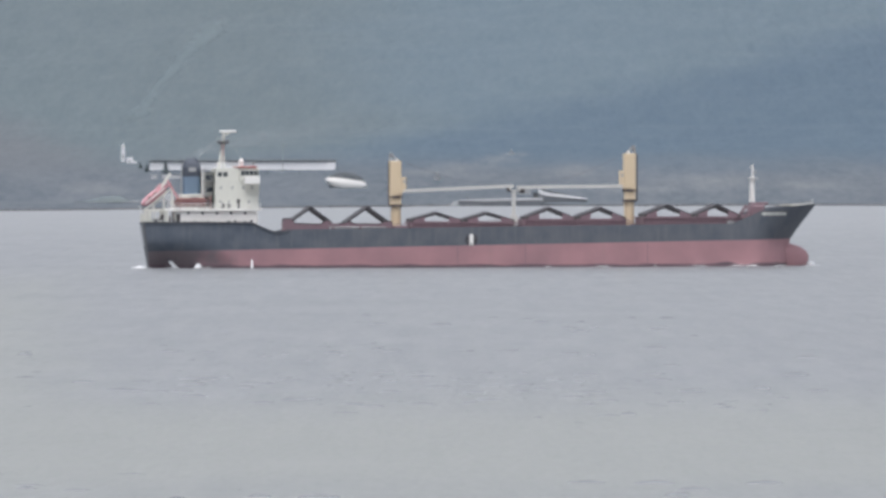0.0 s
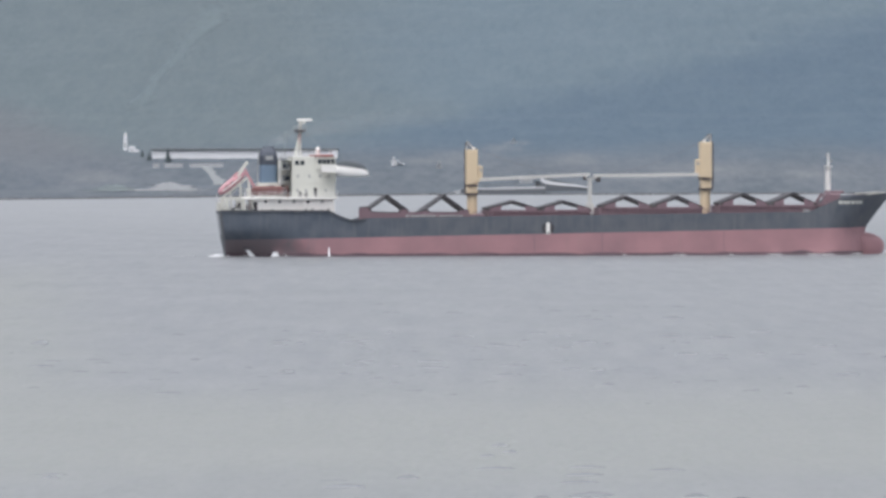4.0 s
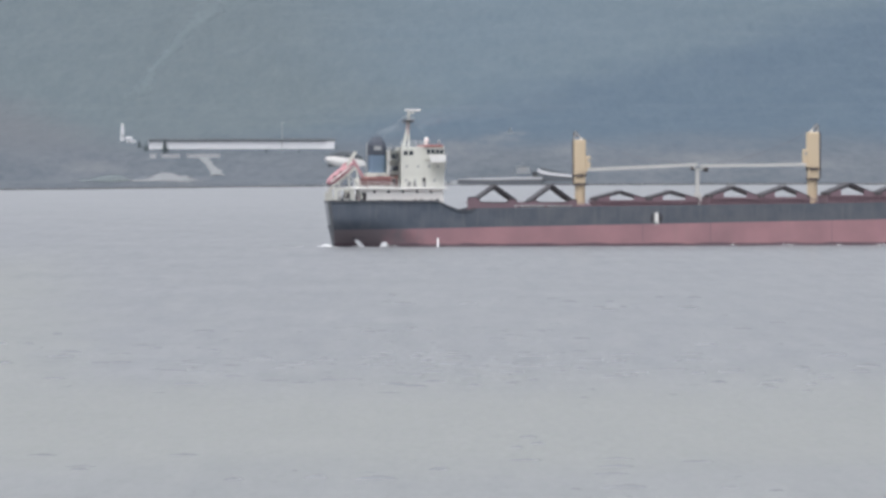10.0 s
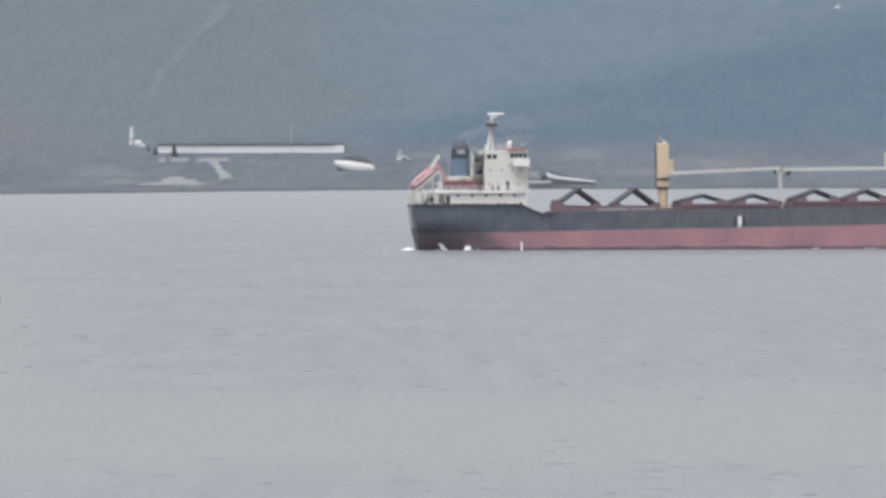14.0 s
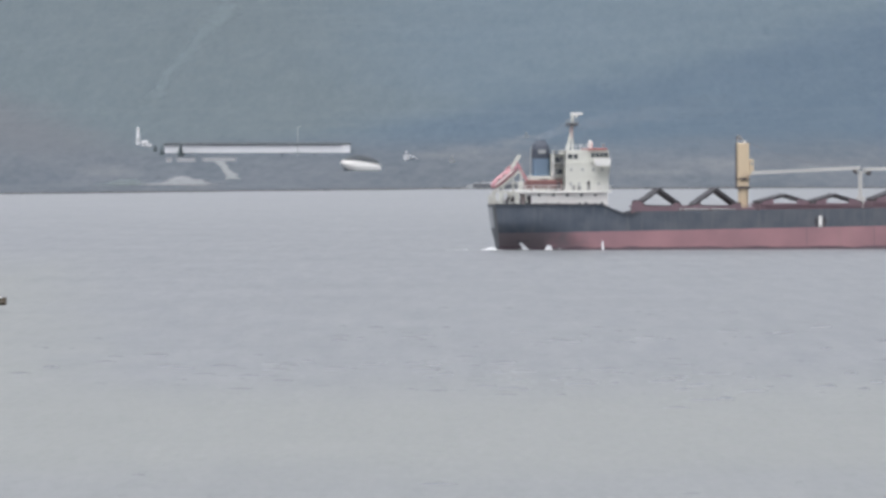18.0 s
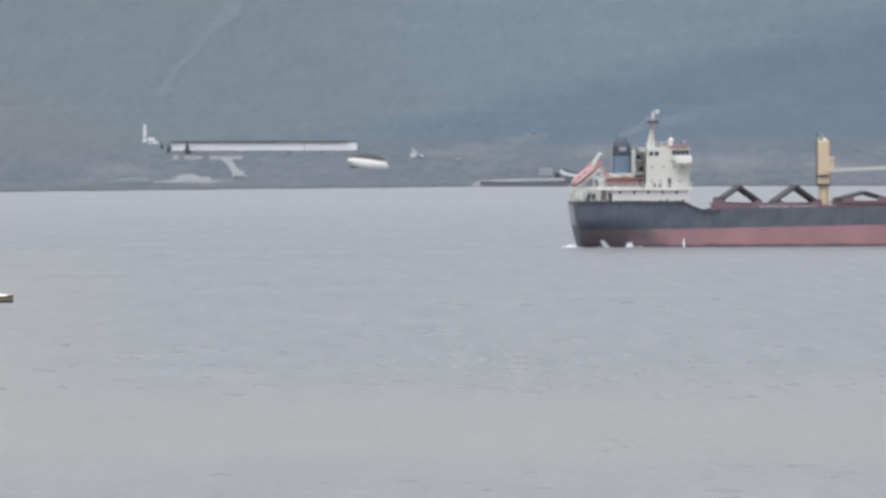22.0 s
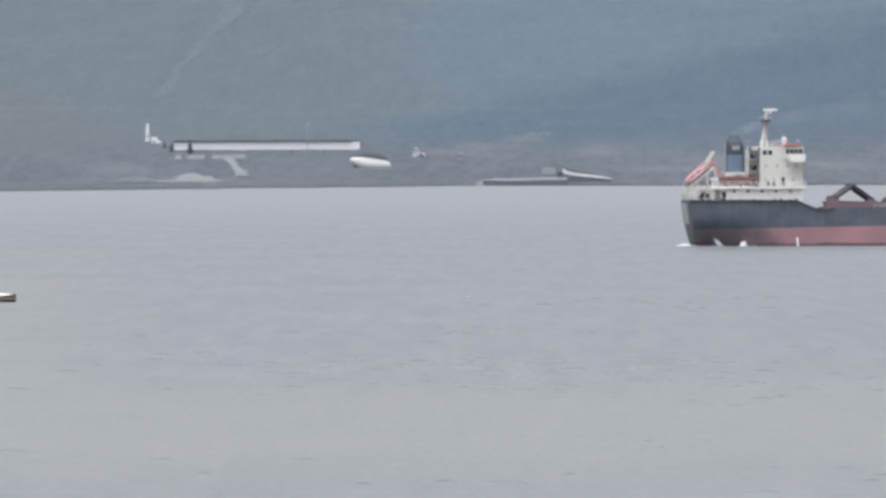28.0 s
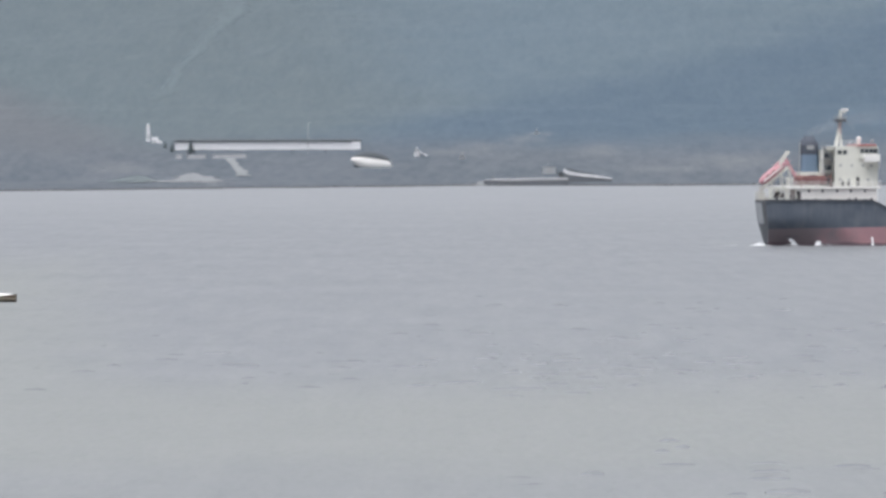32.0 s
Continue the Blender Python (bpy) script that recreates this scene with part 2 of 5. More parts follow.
def land_material():
    """Far wooded slope, the haze of the fjord mixed into its base colours: moor above, forest across the flank, stony
    beach at the water.
    """
    m, t, p = nodes_of("hazed_wooded_hillside")
    geo = t.nodes.new("ShaderNodeNewGeometry")
    sep = t.nodes.new("ShaderNodeSeparateXYZ")
    t.links.new(geo.outputs["Position"], sep.inputs[0])

    def line(ax, ay, az, c, wob, scale, soft):
        """0 to 1 across the line ax*x + ay*y + az*z = c, its edge broken by noise."""
        s = t.nodes.new("ShaderNodeVectorMath")
        s.operation = "DOT_PRODUCT"
        t.links.new(geo.outputs["Position"], s.inputs[0])
        s.inputs[1].default_value = (ax, ay, az)
        n = t.nodes.new("ShaderNodeMath")
        n.operation = "MULTIPLY_ADD"
        t.links.new(noise_on(t, scale, 5), n.inputs[0])
        n.inputs[1].default_value = wob
        t.links.new(s.outputs["Value"], n.inputs[2])
        r = t.nodes.new("ShaderNodeMapRange")
        r.interpolation_type = "SMOOTHSTEP"
        r.inputs[1].default_value, r.inputs[2].default_value = c + wob / 2 - soft, c + wob / 2 + soft
        t.links.new(n.outputs[0], r.inputs[0])
        return r.outputs[0]

    clump = ramp(t, noise_on(t, 0.09, 7, (1, 0.14, 1), 0.65), ((0.3, (0, 0, 0)), (0.7, (1, 1, 1))))
    crowns = ramp(t, noise_on(t, 0.42, 5, (1, 0.13, 1), 0.7), ((0.32, (0, 0, 0)), (0.68, (1, 1, 1))))
    clump = mixed(t, 0.5, clump, crowns)
    # distance haze is put into these tones as blue-grey
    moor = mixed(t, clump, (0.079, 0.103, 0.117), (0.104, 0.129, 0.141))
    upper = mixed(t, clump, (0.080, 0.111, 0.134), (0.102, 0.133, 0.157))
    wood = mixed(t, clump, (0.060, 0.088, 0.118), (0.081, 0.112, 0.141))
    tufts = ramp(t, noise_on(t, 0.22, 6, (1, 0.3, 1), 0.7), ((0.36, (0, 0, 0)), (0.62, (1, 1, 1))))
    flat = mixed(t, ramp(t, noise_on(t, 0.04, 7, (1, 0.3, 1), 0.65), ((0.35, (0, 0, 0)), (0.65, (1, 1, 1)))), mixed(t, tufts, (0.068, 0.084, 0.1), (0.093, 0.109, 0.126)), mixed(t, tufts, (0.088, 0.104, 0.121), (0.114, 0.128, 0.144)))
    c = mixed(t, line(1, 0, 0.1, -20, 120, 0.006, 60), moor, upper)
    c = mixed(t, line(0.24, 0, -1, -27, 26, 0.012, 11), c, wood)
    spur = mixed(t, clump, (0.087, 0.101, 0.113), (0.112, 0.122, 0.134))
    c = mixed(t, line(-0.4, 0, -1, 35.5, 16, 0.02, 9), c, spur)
    c = mixed(t, line(0, 0, -1, -16, 12, 0.015, 7), c, flat)
    # pale rough pasture in a few places on the lower slope
    for cx, cy, rx, ry in ((2, 3098, 20, 20), (18, 3116, 16, 18), (32, 3140, 12, 18), (40, 3156, 8, 10), (61, 3100, 14, 26), (113, 3066, 26, 34), (86, 3040, 22, 14), (-126, 3046, 18, 26), (150, 3052, 22, 18)):
        o = t.nodes.new("ShaderNodeVectorMath")
        o.operation = "SUBTRACT"
        t.links.new(geo.outputs["Position"], o.inputs[0])
        o.inputs[1].default_value = (cx, cy, 0)
        q = t.nodes.new("ShaderNodeVectorMath")
        q.operation = "MULTIPLY"
        t.links.new(o.outputs[0], q.inputs[0])
        q.inputs[1].default_value = (1 / rx, 1 / ry, 0)
        d = t.nodes.new("ShaderNodeVectorMath")
        d.operation = "LENGTH"
        t.links.new(q.outputs[0], d.inputs[0])
        n = t.nodes.new("ShaderNodeMath")
        n.operation = "MULTIPLY_ADD"
        t.links.new(noise_on(t, 0.12, 7, (1, 0.16, 1), 0.7), n.inputs[0])
        n.inputs[1].default_value = 2.2
        t.links.new(d.outputs["Value"], n.inputs[2])
        r = t.nodes.new("ShaderNodeMapRange")
        r.interpolation_type = "SMOOTHSTEP"
        r.inputs[1].default_value, r.inputs[2].default_value = 2.2, 1.1
        r.inputs[4].default_value = 0.42
        t.links.new(n.outputs[0], r.inputs[0])
        c = mixed(t, r.outputs[0], c, mixed(t, crowns, (0.128, 0.139, 0.152), (0.182, 0.188, 0.195)))
    c = mixed(t, line(0, 0, -1, -0.6, 0.5, 0.1, 0.2), c, (0.07, 0.073, 0.08))
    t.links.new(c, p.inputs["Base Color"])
    p.inputs["Roughness"].default_value = 0.95
    p.inputs["Specular IOR Level"].default_value = 0.1
    b = add(t, "Bump", Strength=0.6, Distance=1.5)
    t.links.new(noise_on(t, 0.16, 5, (1, 0.2, 1)), b.inputs["Height"])
    t.links.new(b.outputs[0], p.inputs["Normal"])
    return m


LAND = land_material()
def bare_ground(name, colour, thick):
    """Thin worn ground whose cover breaks up towards its edges."""
    m, t, p = nodes_of(name)
    t.links.new(mixed(t, noise_on(t, 0.25, 6, (1, 0.15, 1)), tuple(c * 0.85 for c in colour), tuple(c * 1.12 for c in colour)), p.inputs["Base Color"])
    p.inputs["Roughness"].default_value = 0.95
    cover = t.nodes.new("ShaderNodeAttribute")
    cover.attribute_name = "cover"
    n = t.nodes.new("ShaderNodeMath")
    n.operation = "MULTIPLY_ADD"
    t.links.new(noise_on(t, 0.22, 7, (1, 0.1, 1), 0.7), n.inputs[0])
    n.inputs[1].default_value = 1.9
    t.links.new(cover.outputs["Fac"], n.inputs[2])
    r = t.nodes.new("ShaderNodeMapRange")
    r.interpolation_type = "SMOOTHSTEP"
    r.inputs[1].default_value, r.inputs[2].default_value = 1.12, 1.98
    r.inputs[4].default_value = thick
    t.links.new(n.outputs[0], r.inputs[0])
    t.links.new(r.outputs[0], p.inputs["Alpha"])
    return m


WORN = bare_ground("worn_hill_track", (0.145, 0.19, 0.211), 0.47)
SPARSE = bare_ground("thin_shingle_and_grass", (0.172, 0.212, 0.217), 0.5)
STONES = bare_ground("scattered_pale_shingle", (0.24, 0.256, 0.27), 0.7)
SHINGLE = paint("pale_shingle", (0.18, 0.195, 0.203), (0.115, 0.134, 0.142), 0.95, big=0.06, fine=0.5, bump=0.2)
CONCRETE = paint("pale_concrete", (0.397, 0.412, 0.429), (0.317, 0.333, 0.349), 0.9, big=0.1, fine=0.6)
RENDERED = paint("white_rendered_wall", (0.722, 0.733, 0.754), (0.584, 0.599, 0.621), 0.8, big=0.08, fine=0.5, amount=0.25)
BOARDS = paint("weathered_pale_boards", (0.324, 0.348, 0.366), (0.264, 0.288, 0.306), 0.9)
FOOTING = paint("weedy_quay_footing", (0.125, 0.138, 0.154), (0.100, 0.110, 0.122), 0.9, big=0.3, fine=1.5)
SLATE = paint("dark_roof_felt", (0.054, 0.065, 0.074), (0.095, 0.105, 0.115), 0.85, big=0.1, fine=0.5)
ROCK = paint("dark_weedy_rock", (0.075, 0.08, 0.086), (0.11, 0.115, 0.12), 0.85, big=0.3, fine=1.5)
# needles are lifted towards blue-grey, haze put into the colour
NEEDLES = paint("dark_conifer_needles", (0.065, 0.088, 0.098), (0.104, 0.130, 0.137), 0.9, big=0.4, fine=1.0)
BARK = paint("grey_bark", (0.13, 0.13, 0.13), None, 0.9)
WOODBOAT = paint("tarred_boat_planks", (0.07, 0.05, 0.035), (0.13, 0.1, 0.06), 0.6, big=1.5, fine=6)
BOATTRIM = paint("pale_boat_paint", (0.33, 0.3, 0.24), (0.22, 0.19, 0.15), 0.6, big=1.5, fine=6)
FEATHER = paint("white_feathers", (0.82, 0.82, 0.82), (0.7, 0.7, 0.7), 0.8, big=6, fine=20, bump=0)
GREYWING = paint("pale_grey_wing_feathers", (0.62, 0.65, 0.68), (0.5, 0.53, 0.56), 0.8, big=6, fine=20, bump=0)
DARKFEATHER = paint("black_feathers", (0.02, 0.022, 0.026), (0.05, 0.05, 0.055), 0.6, big=6, fine=20, bump=0)


# ---- mesh helpers ----
def linked(name, bm, material, parent=None, label=""):
    bm.normal_update()
    me = bpy.data.meshes.new(name)
    bm.to_mesh(me)
    bm.free()
    me.materials.append(material)
    ob = new(name, me)
    if parent is not None:
        ob.parent = parent
    if label:
        ob["label"] = label
    return ob


part = linked


def thing(name, x, y, z, label, category, group="", turn=0):
    e = new(name)
    e.matrix_basis = pose(x, y, z, 0, 0, turn)
    return tagged(e, label, category, group)


def box(bm, x0, x1, y0, y1, z0, z1, bevel=0.0):
    vs = bmesh.ops.create_cube(bm, size=1.0)["verts"]
    for v in vs:
        v.co = Vector(((x0 + x1) / 2 + v.co.x * (x1 - x0), (y0 + y1) / 2 + v.co.y * (y1 - y0), (z0 + z1) / 2 + v.co.z * (z1 - z0)))
    if bevel:
        bmesh.ops.bevel(bm, geom=list({e for v in vs for e in v.link_edges}), offset=bevel, segments=1, affect="EDGES")
    return bm


def boxes(*args, bevel=0.0):
    bm = bmesh.new()
    for a in args:
        box(bm, *a, bevel=bevel)
    return bm


def tube(bm, a, b, r, r2=None, n=8):
    a, b = Vector(a), Vector(b)
    m = Matrix.Translation((a + b) / 2) @ (b - a).to_track_quat("Z", "Y").to_matrix().to_4x4()
    bmesh.ops.create_cone(bm, cap_ends=True, segments=n, radius1=r, radius2=r if r2 is None else r2, depth=(b - a).length, matrix=m)
    return bm


def tubes(*args, n=8):
    bm = bmesh.new()
    for a in args:
        tube(bm, *a, n=n)
    return bm


def beam(bm, a, b, w, h):
    """A straight bar of width w (across) and height h from a to b."""
    a, b = Vector(a), Vector(b)
    d = (b - a).normalized()
    side = d.cross(Vector((0, 0, 1)))
    side = side.normalized() if side.length > 1e-4 else Vector((1, 0, 0))
    up = side.cross(d)
    vs = [bm.verts.new(p + side * w / 2 * i + up * h / 2 * j) for p in (a, b) for i, j in ((-1, -1), (1, -1), (1, 1), (-1, 1))]
    for f in ((3, 2, 1, 0), (4, 5, 6, 7), (0, 1, 5, 4), (1, 2, 6, 5), (2, 3, 7, 6), (3, 0, 4, 7)):
        bm.faces.new([vs[i] for i in f])
    return bm


def beams(*args):
    bm = bmesh.new()
    for a in args:
        beam(bm, *a)
    return bm


def ball(bm, c, rx, ry, rz, n=12):
    vs = bmesh.ops.create_uvsphere(bm, u_segments=n, v_segments=max(6, n // 2), radius=1)["verts"]
    for v in vs:
        v.co = Vector((c[0] + v.co.x * rx, c[1] + v.co.y * ry, c[2] + v.co.z * rz))
    return bm


def sheet(rows, close=False):
    """A skin over rows of points with equal counts."""
    bm = bmesh.new()
    vs = [[bm.verts.new(p) for p in r] for r in rows]
    for a, b in zip(vs, vs[1:]):
        for i in range(len(a) - (0 if close else 1)):
            j = (i + 1) % len(a)
            bm.faces.new((a[i], a[j], b[j], b[i]))
    return bm


def smooth(ob):
    for f in ob.data.polygons:
        f.use_smooth = True
    return ob


def ease(a, b, x):
    u = min(1.0, max(0.0, (x - a) / (b - a)))
    return u * u * (3 - 2 * u)


# ---- sea ----
def build_sea():
    xs = [-4500, -2500, -1200, -500, 0, 500, 1200, 2500, 4500]
    ys = [-600, 0, 300, 700, 1100, 1500, 2000, 2600, 3300, 4900]
    bm = sheet([[(x, y, 0) for x in xs] for y in ys])
    for f in bm.faces:
        if f.normal.z < 0:
            f.normal_flip()
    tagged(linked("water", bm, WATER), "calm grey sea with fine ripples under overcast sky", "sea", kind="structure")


def build_wavelets():
    """Short dark crests that rise out of the ruffled water and sink again, in loose trains."""
    m, t, p = nodes_of("steep_wave_water")
    p.inputs["IOR"].default_value = 1.333
    p.inputs["Roughness"].default_value = 0.6
    t.links.new(mixed(t, noise_on(t, 0.8, 4), (0.165, 0.178, 0.19), (0.19, 0.203, 0.214)), p.inputs["Base Color"])
    rng = random.Random(31)
    shapes = []
    for k in range(5):
        wide, tall, deep = rng.uniform(0.5, 1.6), rng.uniform(0.12, 0.22), rng.uniform(0.7, 1.3)
        rows = []
        for u in np.linspace(-1, 1, 9):
            z = tall * (1 - u * u) * (1 + 0.35 * noise.noise(Vector((u * 2, k * 5, 0))))
            bend = 0.25 * noise.noise(Vector((u * 1.5, k * 9, 3)))
            rows.append([(wide * u, -deep + bend, -0.3), (wide * u, -0.25 * deep + bend, -0.05 + 0.7 * z), (wide * u, bend, z), (wide * u, deep + bend, -0.3)])
        bm = sheet(rows)
        for f in bm.faces:
            f.smooth = True
        bm.normal_update()
        me = bpy.data.meshes.new("crest")
        bm.to_mesh(me)
        bm.free()
        me.materials.append(m)
        shapes.append(me)
    trains = []
    for i in range(24):
        near = rng.choice((650, 670, 690, 700, 720, 750, 810, 880, 960, 470))
        y = near * rng.uniform(0.97, 1.03)
        x = rng.uniform(-0.052, 0.052) * y
        e = thing("wave_train", x, y, 0, "short dark wavelets on ruffled grey sea", "wave", "wavelets on the sea")
        for j in range(rng.randint(10, 16)):
            ob = new("crest", rng.choice(shapes))
            ob.parent = e
            ob.matrix_basis = pose(rng.gauss(0, 14), rng.gauss(0, 26), rng.uniform(-0.17, 0.02), 0, 0, rng.uniform(-12, 12))
        trains.append((e, x, y, rng.uniform(0, 6.3), rng.uniform(2.2, 3.4)))
    return trains


# ---- far shore ----
def shore_y(x):
    return 3000 + 1.3 * max(-260, min(0, x)) + wiggle(x)


def wiggle(x):
    return 5 * math.sin(x * 0.06) + 3 * math.sin(x * 0.17 + 1)


def crowns_z(x, y, d):
    """Uneven tops of the woods that cover the slope."""
    a = noise.noise(Vector((x * 0.16, y * 0.03, 12)))
    b = noise.noise(Vector((x * 0.4, y * 0.075, 15)))
    return ease(70, 150, d) * (0.45 * a + 0.28 * b)


def land_z(x, y):
    beach, d = y - shore_y(x), y - 3000
    if beach < 0:
        return 0.04 * beach
    z = 0.9 * ease(0, 9, beach) + 1.3 * ease(9, 40, beach) + 0.118 * max(0, d - 6)
    z += 0.06 * max(0, d - 260) - 0.16 * max(0, d - 900)
    far = ease(140, 500, d)
    z += far * (7 * noise.noise(Vector((x * 0.006, y * 0.004, 1))) + 2.5 * noise.noise(Vector((x * 0.02, y * 0.012, 5))))
    z += ease(120, 200, d) * 0.8 * noise.noise(Vector((x * 0.05, y * 0.04, 9)))
    z += 5 * ease(-118, -200, x) * ease(10, 70, d) * (1 - ease(120, 300, d))
    return z


def build_land():
    half = np.linspace(0, 1, 151) * 210
    half = np.concatenate([half, 210 + 1900 * np.linspace(0.05, 1, 20) ** 2])
    xs = sorted({round(k * float(v), 2) for v in half for k in (-1, 1)})
    ds = [-60, -20, -5, 0, 2, 4, 7, 10, 15] + list(np.arange(19, 60, 4)) + list(np.arange(60, 660, 2.6)) + [660 + 1400 * k ** 1.5 for k in np.linspace(0.02, 1, 30)]
    verts = []
    for d in ds:
        for x in xs:
            y = shore_y(x) + d
            verts.append((x, y, land_z(x, y) + (crowns_z(x, y, y - 3000) if abs(x) < 215 and d < 660 else 0)))
    n = len(xs)
    faces = [(r * n + i, r * n + i + 1, (r + 1) * n + i + 1, (r + 1) * n + i) for r in range(len(ds) - 1) for i in range(n - 1)]
    me = bpy.data.meshes.new("ground")
    me.from_pydata(verts, [], faces)
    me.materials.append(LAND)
    me.polygons.foreach_set("use_smooth", [True] * len(faces))
    tagged(new("ground", me), "hazy blue-green wooded hillside rising from a stony shore", "hillside", kind="structure")


def strip(name, points, material, label, category, lift=0.25, kind=""):
    """A band laid on the slope along (x, y, width) points."""
    rows, step = [], 10
    for (x0, y0, w0), (x1, y1, w1) in zip(points, points[1:]):
        for i in range(step):
            u = i / step
            x, y, w = x0 + (x1 - x0) * u, y0 + (y1 - y0) * u, w0 + (w1 - w0) * u
            w *= 1 + 0.6 * noise.noise(Vector((x * 0.2, y * 0.13, 3)))
            x += 0.25 * w * noise.noise(Vector((x * 0.1, y * 0.1, 8)))
            row = []
            for j in range(9):
                px = x + w * (j / 8 - 0.5)
                row.append((px, y, land_z(px, y) + crowns_z(px, y, y - 3000) + (lift if 0 < j < 8 else -0.05)))
            rows.append(row)
    bm = sheet(rows)
    layer = bm.verts.layers.float.new("cover")
    bm.verts.ensure_lookup_table()
    for i, v in enumerate(bm.verts):
        a, b = i // 9 / (len(rows) - 1), i % 9 / 8
        v[layer] = min(1.0, 2.2 * (1 - abs(2 * b - 1))) * min(1.0, 4 * (1 - abs(2 * a - 1)))
    for f in bm.faces:
        if f.normal.z < 0:
            f.normal_flip()
        f.smooth = True
    return tagged(linked(name, bm, material), label, category, kind=kind)


# ---- the cargo ship: x forward from the stern, y to port, z up from the waterline ----
BEAM, LENGTH = 18.4, 124.0


def sheer(x):
    """Top edge of the shell plating."""
    z = 8.35 - 1.75 * min(1, max(0, (x - 19.1) / 4.0)) + 0.45 * ease(25.0, 26.4, x)
    z += 0.0108 * max(0, x - 27)
    rise = min(1.0, max(0.0, (x - 108.0) / 6.6))
    return z + 2.75 * (0.7 * rise + 0.3 * ease(0, 1, rise)) + 0.5 * ease(114.5, 124, x)


def paint_line(x):
    return 3.06 + 0.0166 * x


def wet_edge(x):
    """Top of the wet strip along the water, where shadow is painted in too."""
    return 0.5 + 0.1 * math.sin(x * 0.55) + 0.08 * math.sin(x * 1.3 + 1) + 0.25 * ease(95, 108, x) * (0.5 + 0.5 * math.sin(x * 0.9))


def stem_x(z):
    """Foremost point of the stem at a height."""
    return 119.9 - 0.4 * ease(1.0, 4.2, z) + 4.65 * max(0.0, (z - 4.8) / 6.15) ** 1.05


def stern_x(z):
    return 0.85 - 0.13 * min(8.4, max(z, -2.0))


def half_width(u, x, z):
    """Half breadth of the hull; u runs 0 to 1 from stern to stem at that height."""
    flare = 0.55 + 0.45 * ease(2.0, 9.5, z)
    full = 0.925 - 0.025 * ease(2, 10, z)
    fore = 1 - max(0.0, (u - full) / (1 - full)) ** (1.9 + 1.1 * flare)
    aft_full = 0.2 + 0.58 * ease(-0.5, 5.0, z)
    aft = aft_full + (1 - aft_full) * ease(-0.04, 0.15 - 0.05 * ease(0, 6, z), u)
    return max(0.04, BEAM / 2 * min(fore, 1.0) * aft)


def hull_point(u, z):
    a, b = stern_x(z), stem_x(z)
    x = a + (b - a) * u
    return x, half_width(u, x, z), z


def shell_side(x, z):
    """The shell's half breadth at a place."""
    a, b = stern_x(z), stem_x(z)
    return half_width((x - a) / (b - a), x, z)


def hull_band(low, high, steps):
    """Both sides of the shell between two lines that depend on x."""
    us = sorted(set(np.linspace(0, 0.25, 42)) | set(np.linspace(0.25, 0.84, 25)) | set(np.linspace(0.84, 1, 45)))
    bm = bmesh.new()
    for side in (-1, 1):
        rows = []
        for u in us:
            row = []
            for k in range(steps + 1):
                x = u * LENGTH
                z = low(x) + (high(x) - low(x)) * k / steps
                px, h, pz = hull_point(u, z)
                z = low(px) + (high(px) - low(px)) * k / steps
                px, h, pz = hull_point(u, z)
                row.append(bm.verts.new((px, side * h, pz)))
            rows.append(row)
        for a, b in zip(rows, rows[1:]):
            for i in range(steps):
                q = (a[i], b[i], b[i + 1], a[i + 1])
                bm.faces.new(q if side < 0 else q[::-1])
    for f in bm.faces:
        f.smooth = True
    return bm


def deck_plate(x0, x1, z, inset=0.25):
    xs = np.linspace(x0, x1, 24)
    bm = sheet([[(x, s * max(0.05, shell_side(min(x, stem_x(z) - 0.3), z) - inset), z) for s in (-1, 1)] for x in xs])
    for f in bm.faces:
        if f.normal.z < 0:
            f.normal_flip()
    return bm


def rail(parent, a, b, height, gap, material, name="handrail"):
    """Open rail from a to b: three bars and stanchions."""
    a, b = Vector(a), Vector(b)
    n = max(1, round((b - a).length / gap))
    bm = bmesh.new()
    for k in (1.0, 0.66, 0.33):
        beam(bm, a + Vector((0, 0, height * k)), b + Vector((0, 0, height * k)), 0.07, 0.07)
    for i in range(n + 1):
        p = a.lerp(b, i / n)
        tube(bm, p, p + Vector((0, 0, height)), 0.04, n=5)
    return part(name, bm, material, parent)


